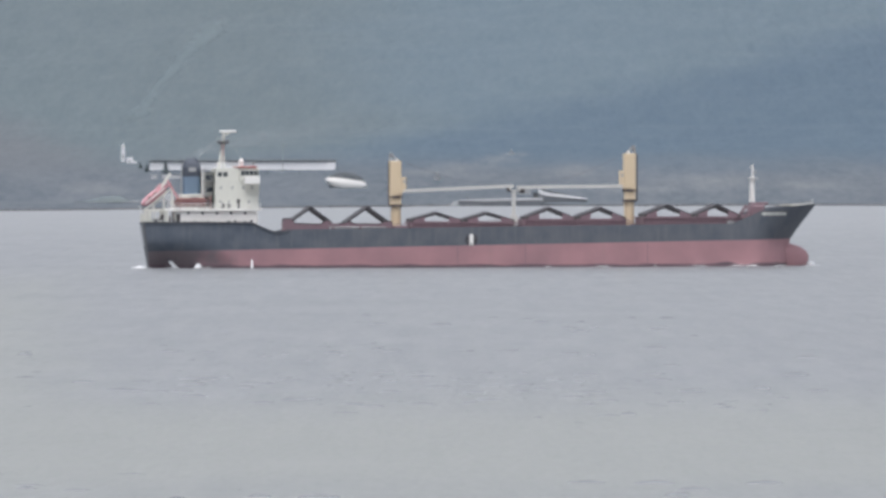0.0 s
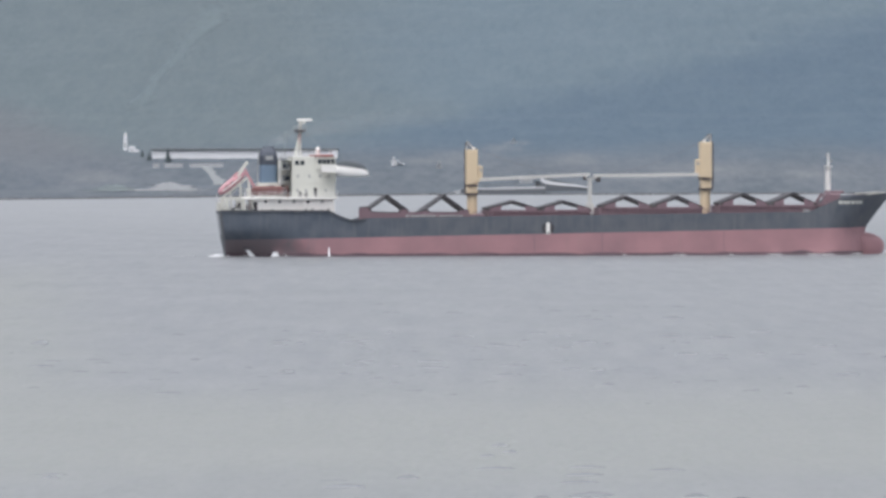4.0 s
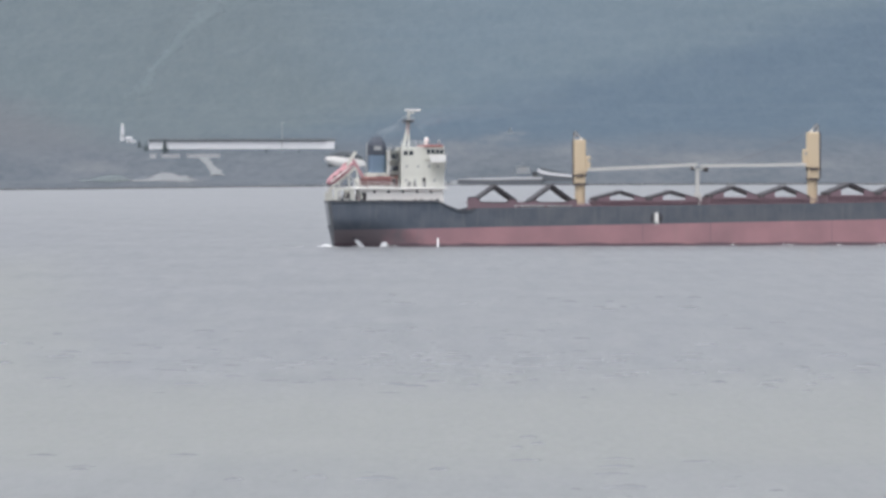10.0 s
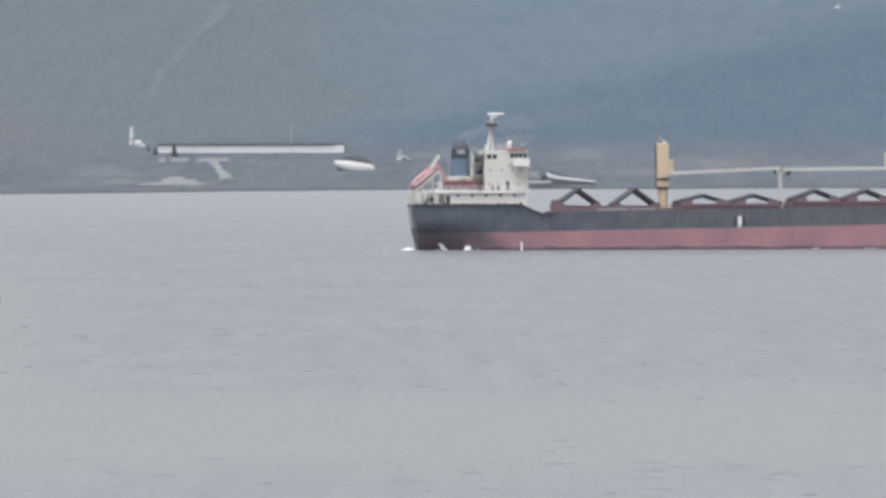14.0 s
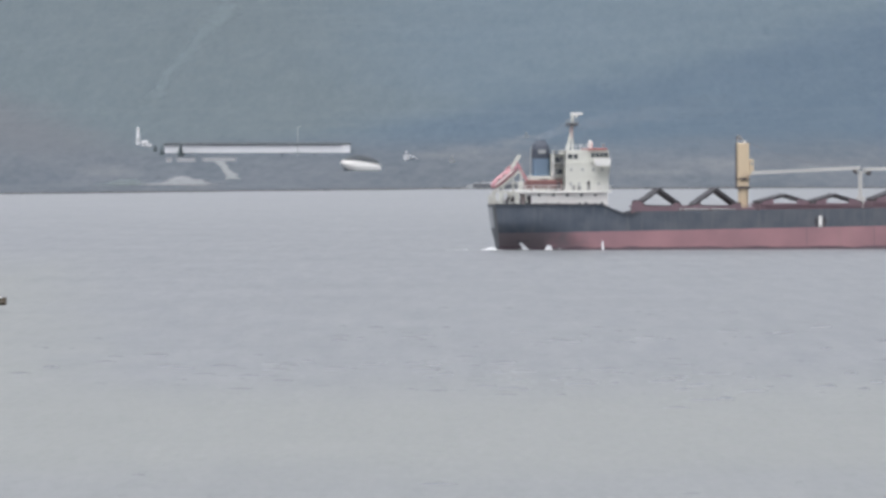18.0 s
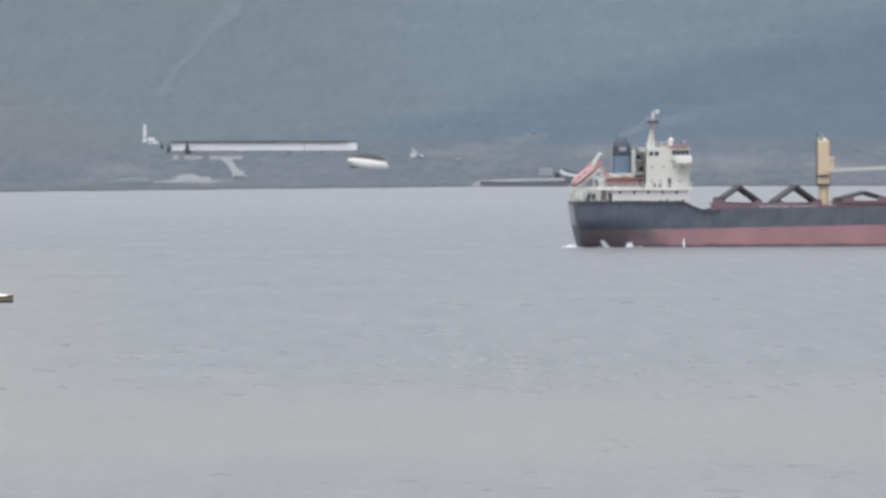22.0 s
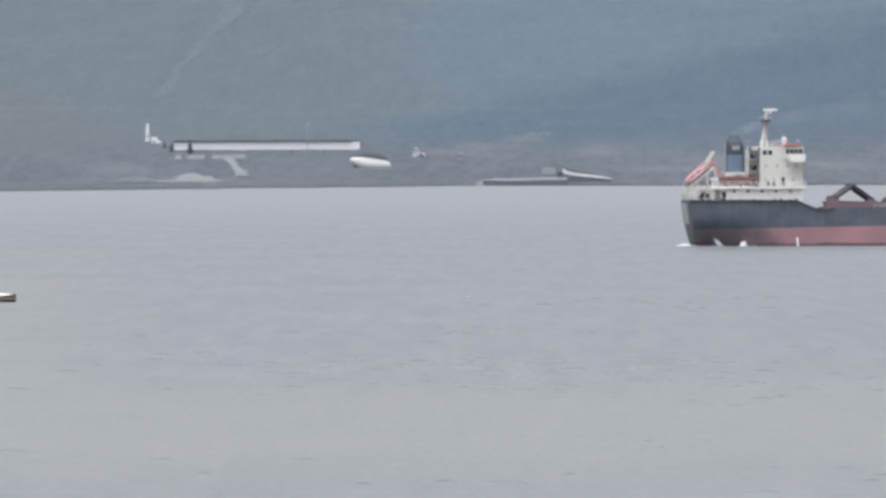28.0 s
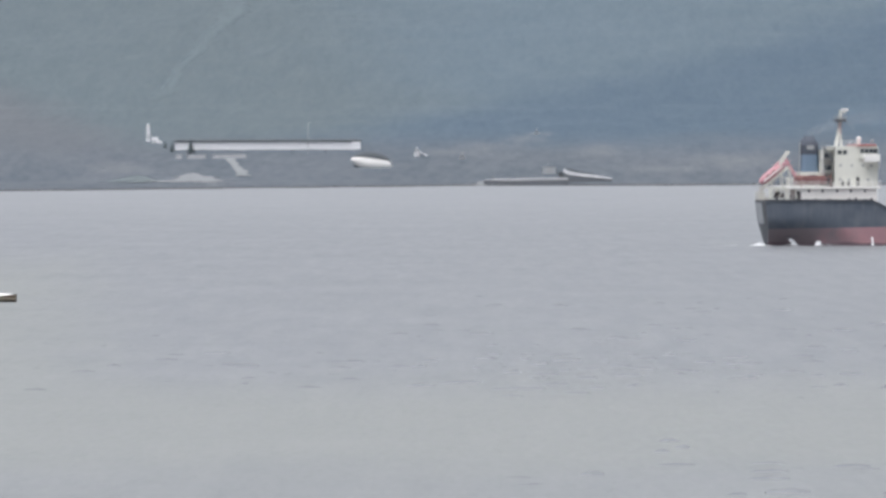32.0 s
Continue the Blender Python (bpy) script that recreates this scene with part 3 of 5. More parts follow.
def build_hatches(ship):
    holds = (
        (26.3, 45.0, 8.0, ((26.7, 30.3, 34.1, 10.95, 8.4), (36.8, 40.8, 44.8, 10.98, 8.2))),
        (48.9, 67.6, 8.3, ((48.7, 53.6, 58.3, 9.87, 8.6), (58.7, 62.9, 67.7, 9.87, 8.65))),
        (69.7, 88.4, 8.75, ((69.9, 74.4, 79.1, 10.68, 9.0), (79.5, 83.9, 88.2, 10.68, 9.05))),
        (91.6, 110.2, 9.1, ((91.7, 96.1, 100.8, 11.15, 9.4), (101.3, 105.4, 109.5, 11.2, 9.45))),
    )
    for x0, x1, top, tents in holds:
        coaming = part("hatch_coaming", boxes((x0, x1, -6.6, -6.3, 6.4, top)), COAMING, ship, "maroon steel hatch coaming with stiffeners")
        part("coaming_side", boxes((x0, x1, 6.3, 6.6, 6.4, top)), COAMING, coaming)
        part("coaming_end", boxes((x0, x0 + 0.3, -6.3, 6.3, 6.4, top)), COAMING, coaming)
        part("coaming_end", boxes((x1 - 0.3, x1, -6.3, 6.3, 6.4, top)), COAMING, coaming)
        for s in (-1, 1):
            part("coaming_flange", boxes((x0 - 0.25, x1 + 0.25, s * 6.775 - 0.175, s * 6.775 + 0.175, top - 0.25, top)), COAMING, coaming)
        for i in range(int((x1 - x0) / 1.5)):
            x = x0 + 0.7 + i * 1.5
            part("stiffener", boxes((x, x + 0.12, -6.9, -6.6, 6.4, top - 0.25)), COAMING, coaming)
        for a, peak, b, z, base in tents:
            for s, e, thick in ((a, peak, 0.34 if top < 8.1 else 0.44), (peak, b, 0.6 if top < 8.1 else 0.52)):
                za, zb = (base, z) if s == a else (z, base - 0.15)
                bm = beams(((s, -1.2, za), (e, -1.2, zb), 9.2, thick))
                panel = part("hatch_cover", bm, PANEL, ship, "dark folding hatch cover panel standing half open")
                d = Vector((e - s, 0, zb - za))
                for k in (0.2, 0.5, 0.8):
                    p = Vector((s, 0, za)) + d * k
                    part("rib", beams((p + Vector((0, -5.9, -thick * 0.3)), p + Vector((0, 3.5, -thick * 0.3)), 0.25, 0.3)), PANEL, panel)
            part("hinge", tubes(((peak, -5.9, z + 0.05), (peak, 3.5, z + 0.05), 0.26), n=12), PANEL, ship)
        for a, peak, b, z, base in tents:
            if top > 8.1:
                # side plates close the foot of each leaf, so that only a low gap shows under the ridge
                for foot, inner in ((a, a + 0.27 * (b - a)), (b, b - 0.27 * (b - a))):
                    zi = base + (z - base) * 0.5
                    bm = sheet([[(foot, y, top - 0.05), (inner, y, top - 0.05)] for y in (-6.55, -6.35)] + [[(foot, -6.35, base), (inner, -6.35, zi)], [(foot, -6.55, base), (inner, -6.55, zi)], [(foot, -6.55, top - 0.05), (inner, -6.55, top - 0.05)]])
                    part("side_plate", bm, COAMING, ship)
            for x in (a + 0.2, b - 0.2):
                part("hatch_wheel", tubes(((x, -6.95, top + 0.2), (x, -6.6, top + 0.2), 0.28), n=12), IRON, ship)
        if top < 8.1:
            # the coaming stands up round the foot of each leaf, with a greasy track along its edge
            for edge in (
                ((25.0, 8.55), (25.35, 8.98), (26.7, 8.98), (27.4, 8.1), (32.1, 7.9), (32.9, 8.6), (33.95, 8.6)),
                ((35.4, 8.05), (36.6, 8.2), (37.4, 8.45), (38.2, 8.0), (43.0, 7.9), (43.8, 8.45), (45.2, 8.45)),
            ):
                bm = sheet([[(x, y, 6.45 if low else z) for x, z in edge] for y, low in ((-6.7, True), (-7.0, True), (-7.0, False), (-6.7, False), (-6.7, True))])
                part("foot_plate", bm, COAMING, ship, "maroon plating round the foot of the hatch leaves")
                for (xa, za), (xb, zb) in zip(edge, edge[1:]):
                    part("coaming_rail", beams(((xa, -6.9, za + 0.05), (xb, -6.9, zb + 0.05), 0.3, 0.18)), PANEL, ship, "dark greasy coaming rail")
        else:
            part("coaming_rail", boxes((x0, x1, -6.8, -6.62, top, top + 0.12)), COAMING, ship)


def build_crane(ship, x, top, rings, boom_foot, boom_tip, way):
    """A deck crane: round pedestal, tall square house, lattice-braced jib laid forward or aft on its rest."""
    low = rings[1]
    bm = tubes(((x + 0.1 * way, 0, 6.4), (x + 0.1 * way, 0, low), 0.95), n=20)
    pedestal = part("crane", bm, YELLOW, ship, "yellow deck crane with its jib lowered")
    part("flange", tubes(((x, 0, 6.4), (x, 0, 7.3), 1.35, 1.15), n=20), COAMING, pedestal)
    part("house", boxes((x - 1.0, x + 1.0, -1.0, 1.0, low, rings[0]), (x - 1.12, x + 1.08, -1.05, 1.05, rings[0], top), bevel=0.12), YELLOW, pedestal, "tall yellow crane house")
    for z in rings:
        part("slewing_ring", tubes(((x, 0, z - 0.22), (x, 0, z + 0.22), 1.32), n=24), IRON, pedestal, "dark greasy slewing ring")
    head = Vector((x - 0.8 * way, 0, top + 1.35))
    bm = bmesh.new()
    for y in (-0.55, 0.55):
        beam(bm, (x + 0.6 * way, y, top), head + Vector((0, y, 0)), 0.22, 0.36)
        beam(bm, (x - 0.95 * way, y, top), head + Vector((0, y, 0)), 0.22, 0.3)
    beam(bm, head + Vector((0, -0.6, 0)), head + Vector((0, 0.6, 0)), 0.3, 0.35)
    part("head_sheave_frame", bm, GREYM, pedestal, "grey sheave frame on the crane top")
    for y in (-0.3, 0.3):
        c = head + Vector((0.1 * way, y, -0.35))
        part("sheave", tubes((c + Vector((0, -0.12, 0)), c + Vector((0, 0.12, 0)), 0.46), n=16), IRON, pedestal)
    part("head_lamp", boxes((x + 0.3 * way - 0.2, x + 0.3 * way + 0.2, -0.9, -0.5, top, top + 0.45), bevel=0.05), BRIGHT, pedestal, "white floodlight on the crane top")
    c0, c1 = sorted((x + way * 1.1, x + way * 1.95))
    cab = part("cab", boxes((c0, c1, -1.0, 0.3, rings[0] + 0.9, rings[0] + 3.6), bevel=0.12), YELLOW, pedestal, "operator's cab on the crane side")
    part("cab_window", boxes((c0 + 0.3, c1 - 0.15, -1.04, -1.01, rings[0] + 2.5, rings[0] + 3.1)), GREYM, cab)
    part("ladder", beams(((x - way * 1.32, -0.9, low), (x - way * 1.32, -0.9, top), 0.16, 0.16), ((x - way * 1.32, -0.45, low), (x - way * 1.32, -0.45, top), 0.16, 0.16), *[((x - way * 1.32, -0.9, z), (x - way * 1.32, -0.45, z), 0.05, 0.05) for z in np.arange(low + 0.3, top, 0.4)]), IRON, pedestal)
    # two box girders with cross ties make the jib
    (fx, fz), (tx, tz) = boom_foot, boom_tip
    bm = bmesh.new()
    for s in (-1, 1):
        beam(bm, (fx, s * 1.1, fz), (tx, s * 0.45, tz), 0.35, 0.56)
    for k in np.linspace(0.04, 1, 9):
        px, pz, w = fx + (tx - fx) * k, fz + (tz - fz) * k, 1.1 - 0.65 * k
        beam(bm, (px, -w, pz), (px, w, pz), 0.3, 0.35)
    part("jib", bm, BUFF, pedestal, "pale box-girder jib resting level")
    for s in (-1.0, 1.0):
        part("jib_heel", boxes((min(fx, x), max(fx, x), s - 0.2, s + 0.2, fz - 0.4, fz + 0.4)), YELLOW, pedestal)
    for s in (-0.35, 0.35):
        line = [(x + (tx - way * 2.5 - x) * k, s, top + 0.6 + (tz + 0.3 - top - 0.6) * k - 4.2 * k * (1 - k)) for k in np.linspace(0, 1, 13)]
        part("luffing_wire", tubes(*[(a, b, 0.014) for a, b in zip(line, line[1:])], n=5), IRON, pedestal)
    part("hook_block", boxes((tx - way * 1.2, tx - way * 0.5, -0.35, 0.35, tz - 1.0, tz - 0.25), bevel=0.08), IRON, pedestal)


def build_accommodation(ship):
    # poop house under the boat deck
    lower = part("poop_house", boxes((6.6, 21.6, -7.4, 7.4, 7.6, 10.45), bevel=0.06), BRIGHT, ship, "white lower deckhouse")
    for i in range(5):
        x = 8.9 + i * 2.6
        part("porthole", tubes(((x, -7.45, 10.05), (x, -7.38, 10.05), 0.26), n=12), WINDOW, lower)
    for x in (7.0,):
        part("door", boxes((x - 0.42, x + 0.42, -7.44, -7.39, 8.1, 10.0), bevel=0.02), PANEL, lower)
    slab = part("boat_deck", boxes((4.9, 22.2, -7.9, 7.9, 10.45, 10.85), bevel=0.05), BRIGHT, ship, "white boat deck slab overhanging the house")
    for i in range(4):
        x = 5.2 + i * 5.4
        part("pillar", tubes(((x, -7.75, 7.6), (x, -7.75, 10.45), 0.1)), BRIGHT, slab)
    for k in range(7):
        x = 6.2 + k * 2.2
        part("bracket", beams(((x, -7.4, 10.0), (x, -7.8, 10.45), 0.1, 0.1)), BRIGHT, slab)
    # main block: three tiers with slight set-backs
    block = part("deckhouse", boxes((13.8, 21.8, -6.6, 6.6, 10.85, 13.4), (13.8, 21.8, -6.6, 6.6, 13.4, 15.9), (13.9, 21.6, -6.4, 6.4, 15.9, 18.3), bevel=0.05), WHITE, ship, "cream-white accommodation block")
    for z in (13.4, 15.9):
        part("deck_edge", boxes((13.75, 21.85, -6.63, 6.63, z - 0.04, z + 0.04)), WHITE, block)
    for z, xs in ((12.1, (14.8, 16.4, 18.2, 20.0)), (14.7, (14.9, 17.0, 19.0, 20.6))):
        for x in xs:
            part("window", boxes((x - 0.2, x + 0.2, -6.64, -6.59, z - 0.25, z + 0.25), bevel=0.02), GREYM, block)
    for x, top in ((15.3, 11.9), (16.4, 11.75), (18.1, 12.6)):
        part("door", boxes((x - 0.3, x + 0.3, -6.65, -6.59, 10.95, top), bevel=0.02), PANEL, block)
    for x in (14.75, 15.75):
        part("window", boxes((x - 0.38, x + 0.38, -6.46, -6.39, 16.75, 17.55), bevel=0.02), WINDOW, block)
    # wheelhouse and wings
    wheel = part("wheelhouse", boxes((18.3, 21.8, -6.9, 6.9, 15.9, 18.25), bevel=0.08), WHITE, ship, "wheelhouse with dark windows")
    for x in (18.9, 19.7, 20.5, 21.3):
        part("window", boxes((x - 0.34, x + 0.34, -6.97, -6.89, 16.95, 17.8), bevel=0.02), WINDOW, wheel)
    for i in range(12):
        y = -6.2 + i * 1.13
        part("window", boxes((21.79, 21.86, y - 0.45, y + 0.45, 16.95, 17.85), bevel=0.02), WINDOW, wheel)
    part("visor", boxes((18.0, 21.5, -7.1, 7.1, 18.25, 18.62), bevel=0.05), REDROOF, wheel, "orange-red painted roof edge")
    wing = part("bridge_wing", boxes((19.1, 21.9, -9.2, -6.9, 15.4, 15.6), (19.1, 21.9, -9.2, -9.05, 15.6, 16.75), (21.75, 21.9, -9.05, -6.9, 15.6, 16.75), (19.1, 19.25, -9.05, -6.9, 15.6, 16.75), bevel=0.03), BRIGHT, ship, "white bridge wing bulwark")
    part("bridge_wing", boxes((19.1, 22.6, 6.9, 9.2, 15.4, 15.6), (19.1, 22.6, 9.05, 9.2, 15.6, 16.75), (22.45, 22.6, 6.9, 9.05, 15.6, 16.75), bevel=0.03), BRIGHT, ship)
    for x in (20.0, 21.8):
        part("wing_strut", beams(((x, -8.9, 15.4), (x, -6.6, 14.0), 0.15, 0.15)), WHITE, wing)
    rail(ship, (13.9, -6.3, 18.3), (18.0, -6.3, 18.3), 1.0, 1.2, BRIGHT)
    rail(ship, (5.0, -7.8, 10.85), (13.4, -7.8, 10.85), 1.0, 1.3, BRIGHT)
    rail(ship, (13.6, -7.8, 10.85), (22.1, -7.8, 10.85), 1.0, 1.4, BRIGHT)
    # stair tower and engine casing abaft the block
    casing = part("engine_casing", boxes((11.6, 13.8, -3.6, 3.6, 10.85, 17.6), (7.8, 11.6, -3.2, 3.2, 10.85, 13.5), bevel=0.05), WHITE, ship, "cream-white engine casing")
    for z in (11.3, 13.7, 15.9):
        part("louvre", boxes((12.3, 13.6, -3.66, -3.59, z + 0.2, z + 1.1)), SOOT, casing)
    part("louvre", boxes((9.6, 10.8, -3.26, -3.19, 11.8, 13.0)), SOOT, casing)
    for i, (z0, z1) in enumerate(((10.85, 13.4), (13.4, 15.9), (15.9, 18.3))):
        xa, xb = (11.7, 13.7) if i % 2 else (13.7, 11.7)
        bm = beams(((xa, -5.2, z0), (xb, -5.2, z1), 0.1, 0.22), ((xa, -4.4, z0), (xb, -4.4, z1), 0.1, 0.22), ((xa, -5.2, z0 + 0.9), (xb, -5.2, z1 + 0.9), 0.05, 0.05))
        for k in range(1, 9):
            box(bm, xa + (xb - xa) * k / 9 - 0.12, xa + (xb - xa) * k / 9 + 0.12, -5.2, -4.4, z0 + (z1 - z0) * k / 9 - 0.02, z0 + (z1 - z0) * k / 9 + 0.02)
        part("outside_stair", bm, GREYM, ship)
        part("landing", boxes((11.5, 13.8, -6.5, -3.6, z1 - 0.1, z1)), GREYM, ship)
        part("landing_post", tubes(((11.6, -6.4, z0), (11.6, -6.4, z1), 0.09)), BRIGHT, ship)
    # funnel
    rows = []
    for z, s in ((13.4, 1.0), (15.2, 0.99), (17.0, 0.97)):
        rows.append([(9.9 + 1.72 * s * math.copysign(abs(math.cos(a)) ** 0.5, math.cos(a)), 1.9 * s * math.copysign(abs(math.sin(a)) ** 0.5, math.sin(a)), z) for a in np.linspace(0, 2 * math.pi, 28, endpoint=False)])
    funnel = part("funnel", sheet(rows, True), BLUE, ship, "blue funnel with a sooty black top")
    rows = []
    for z, s in ((16.75, 0.985), (18.5, 0.975), (19.2, 0.84), (19.7, 0.62), (20.05, 0.42), (20.07, 0.05)):
        rows.append([(9.9 + 1.72 * s * math.copysign(abs(math.cos(a)) ** 0.5, math.cos(a)), 1.9 * s * math.copysign(abs(math.sin(a)) ** 0.5, math.sin(a)), z) for a in np.linspace(0, 2 * math.pi, 28, endpoint=False)])
    part("funnel_top", sheet(rows, True), SOOT, funnel, "sooty black funnel top")
    part("emblem", boxes((9.3, 10.65, -1.93, -1.86, 17.65, 18.4)), GREYM, funnel, "pale plain funnel badge")
    for i, (x, y) in enumerate(((9.3, -0.5), (10.2, 0.4), (10.7, -0.6))):
        part("exhaust_pipe", tubes(((x, y, 19.3), (x - 0.15, y, 20.2), 0.2), n=12), SOOT, funnel)
    part("funnel_pipe", tubes(((7.9, -1.6, 13.4), (8.05, -1.6, 18.9), 0.12), n=8), GREYM, funnel, "pale steam pipe up the funnel")
    # maroon stores and rescue boat on the boat deck
    locker = part("deck_locker", boxes((6.3, 13.1, -7.6, -5.4, 11.2, 12.55), bevel=0.1), DECK, ship, "maroon-covered boat on the boat deck")
    for x in (8.2, 10.4, 12.5):
        part("cradle", boxes((x - 0.12, x + 0.12, -7.7, -5.3, 10.85, 11.25)), BRIGHT, locker)
    part("locker_cover", boxes((6.6, 12.0, -7.3, -5.7, 12.55, 12.85), bevel=0.12), RUST, locker)
    part("locker_end", boxes((12.2, 13.15, -7.65, -5.35, 11.3, 12.5), bevel=0.05), PANEL, locker)
    for x in (7.5, 12.9):
        part("davit", tubes(((x, -7.75, 10.85), (x, -7.75, 12.4), 0.1), ((x, -7.75, 12.4), (x, -6.6, 13.0), 0.1)), RUST, ship, "rust-red davit arm")
    # radar mast
    mast = part("radar_mast", tubes(((15.3, -0.3, 18.3), (16.1, 0, 22.7), 0.3, 0.2), ((15.3, 0.3, 18.3), (16.1, 0, 22.7), 0.3, 0.2), ((16.2, 0, 18.3), (16.15, 0, 22.7), 0.22, 0.15), ((16.15, 0, 22.6), (16.2, 0, 24.9), 0.32, 0.22)), WHITE, ship, "cream-white tripod radar mast")
    part("platform", boxes((15.1, 17.1, -1.1, 1.1, 22.75, 23.2), bevel=0.05), PANEL, mast, "dark mast platform")
    rail(mast, (14.9, -1.1, 23.2), (17.1, -1.1, 23.2), 0.6, 0.7, GREYM, "platform_rail")
    part("scanner_bracket", beams(((16.15, 0, 24.2), (16.95, 0, 24.45), 0.25, 0.2)), WHITE, mast)
    part("scanner_motor", tubes(((16.95, 0, 24.35), (16.95, 0, 24.85), 0.26), n=14), WHITE, mast)
    scanner = part("radar_scanner", boxes((-1.55, 1.55, -0.16, 0.16, -0.2, 0.2), bevel=0.08), BRIGHT, mast, "white radar scanner bar, turning")
    scanner.location = (16.95, 0, 25.0)
    part("yard", beams(((15.95, -2.4, 23.9), (15.95, 2.4, 23.9), 0.12, 0.12)), WHITE, mast)
    part("stay", tubes(((15.95, 0, 24.6), (20.8, 0, 18.5), 0.014), ((15.95, 0, 24.6), (11.0, 0, 19.5), 0.012), n=5), GREYM, mast)
    part("mast_sleeve", tubes(((15.85, 0, 20.6), (16.1, 0, 22.7), 0.36, 0.3), n=12), PINKISH, mast, "faded red band of the mast")
    dome = part("satellite_dome", tubes(((18.9, -2.2, 18.5), (18.9, -2.2, 19.2), 0.35), n=14), BRIGHT, ship)
    part("radome", ball(bmesh.new(), (18.9, -2.2, 19.5), 0.46, 0.46, 0.6, 16), BRIGHT, dome, "white radome")
    part("searchlight", tubes(((20.9, -5.5, 18.6), (20.9, -5.5, 19.1), 0.08), ((20.75, -5.5, 19.25), (21.2, -5.5, 19.25), 0.22), n=12), GREYM, ship)
    # vents
    for x, y in ((6.6, -5.0), (6.6, 5.0)):
        z = 10.85 if x < 20 else 6.6
        vent = part("mushroom_vent", tubes(((x, y, z), (x, y, z + 1.3), 0.3), ((x, y, z + 1.3), (x, y, z + 1.6), 0.55, 0.4), n=14), WHITE, ship)


def build_stern_gear(ship):
    # free-fall lifeboat on its ramp
    a, b = Vector((-0.25, 0, 11.5)), Vector((4.6, 0, 15.35))
    d = (b - a).normalized()
    up = Vector((-d.z, 0, d.x))
    rows = []
    for k in np.linspace(0, 1, 15):
        r = 0.82 * max(0.03, 1 - abs(2 * k - 0.95) ** 3.0) ** 0.5 if abs(2 * k - 0.95) < 1 else 0.05
        c = a + (b - a) * k
        rows.append([c + Vector((0, math.cos(w) * r * 1.25, 0)) + up * (math.sin(w) * r) for w in np.linspace(0, 2 * math.pi, 18, endpoint=False)])
    boat = smooth(part("lifeboat", sheet(rows, True), ORANGE, ship, "faded orange enclosed lifeboat on a slanting ramp"))
    c = a + (b - a) * 0.74 + up * 0.75
    part("lifeboat_hood", beams((c - d * 0.6, c + d * 0.6, 1.0, 0.5)), ORANGE, boat)
    for k in (0.3, 0.5):
        c = a + (b - a) * k - Vector((0, 1.0, 0))
        part("lifeboat_window", beams((c - d * 0.3 + up * 0.25, c + d * 0.3 + up * 0.25, 0.12, 0.26)), PANEL, boat)
    for s in (-1.06, 1.06):
        part("fender_line", beams((a + d * 0.7 + Vector((0, s, 0)) - up * 0.12, b - d * 0.9 + Vector((0, s, 0)) - up * 0.12, 0.1, 0.22)), BRIGHT, boat, "white fender line")
    side = Vector((0, 1.3, 0))
    low, high = a - d * 0.5 - up * 0.95, b - up * 0.95
    ramp_beam = part("lifeboat_ramp", beams((low - side, high - side, 0.2, 0.22), (low + side, high + side, 0.2, 0.22)), WHITE, ship, "cream-white slanting launching ramp")
    for s in (-1.3, 1.3):
        part("ramp_arm", beams(((3.2, s, 14.7), (5.0, s, 17.35), 0.26, 0.42)), WHITE, ramp_beam, "white arm that stands above the lifeboat")
        part("ramp_stay", beams(((4.3, s, 16.2), (7.3, s, 11.0), 0.24, 0.34)), ORANGE, ramp_beam, "orange back stay of the ramp")
        part("ramp_rail", beams((low + Vector((0.3, s * 1.1, 1.0)), high + Vector((0, s * 1.1, 0.9)), 0.08, 0.12)), ORANGE, ramp_beam)
        part("ramp_brace", beams(((1.4, s, 10.85), (4.4, s, 13.9), 0.14, 0.14), ((5.9, s, 10.85), (3.0, s, 13.4), 0.14, 0.14)), GREYM, ramp_beam)
    part("ramp_tie", beams(((4.95, -1.3, 17.2), (4.95, 1.3, 17.2), 0.25, 0.3)), WHITE, ramp_beam)
    for k in (0.05, 0.35, 0.7, 1.0):
        p = low.lerp(high, k)
        for s in (-1.3, 1.3):
            part("ramp_leg", beams(((p.x + 0.5, s, 7.6), (p.x, s, p.z), 0.15, 0.15)), WHITE, ramp_beam)
    # low screen round the mooring deck, with an opening for the lines
    for s in (-1, 1):
        y = s * 6.9
        screen = part("mooring_screen", boxes((0.5, 1.15, y - 0.06, y + 0.06, 8.2, 10.5), (3.35, 4.3, y - 0.06, y + 0.06, 8.2, 10.6), (0.5, 4.3, y - 0.07, y + 0.07, 10.4, 10.75), (1.15, 3.35, y - 0.06, y + 0.06, 8.2, 8.8)), WHITE, ship, "cream-white screen plating round the mooring deck")
        part("opening_rim", beams(((1.15, y - 0.1, 8.8), (3.35, y - 0.1, 8.8), 0.08, 0.12), ((1.15, y - 0.1, 8.8), (1.15, y - 0.1, 10.4), 0.08, 0.12), ((3.35, y - 0.1, 8.8), (3.35, y - 0.1, 10.4), 0.08, 0.12)), GREYM, screen)
    for x, y in ((3.9, -4.8), (3.9, 4.8)):
        winch = part("mooring_winch", tubes(((x, y - 1.0, 8.95), (x, y + 1.0, 8.95), 0.62), ((x, y - 1.05, 8.95), (x, y - 0.95, 8.95), 0.85), ((x, y + 0.95, 8.95), (x, y + 1.05, 8.95), 0.85), n=16), IRON, ship, "dark mooring winch")
        part("winch_bed", boxes((x - 0.9, x + 0.9, y - 1.3, y + 1.3, 7.6, 8.35)), GREYM, winch)
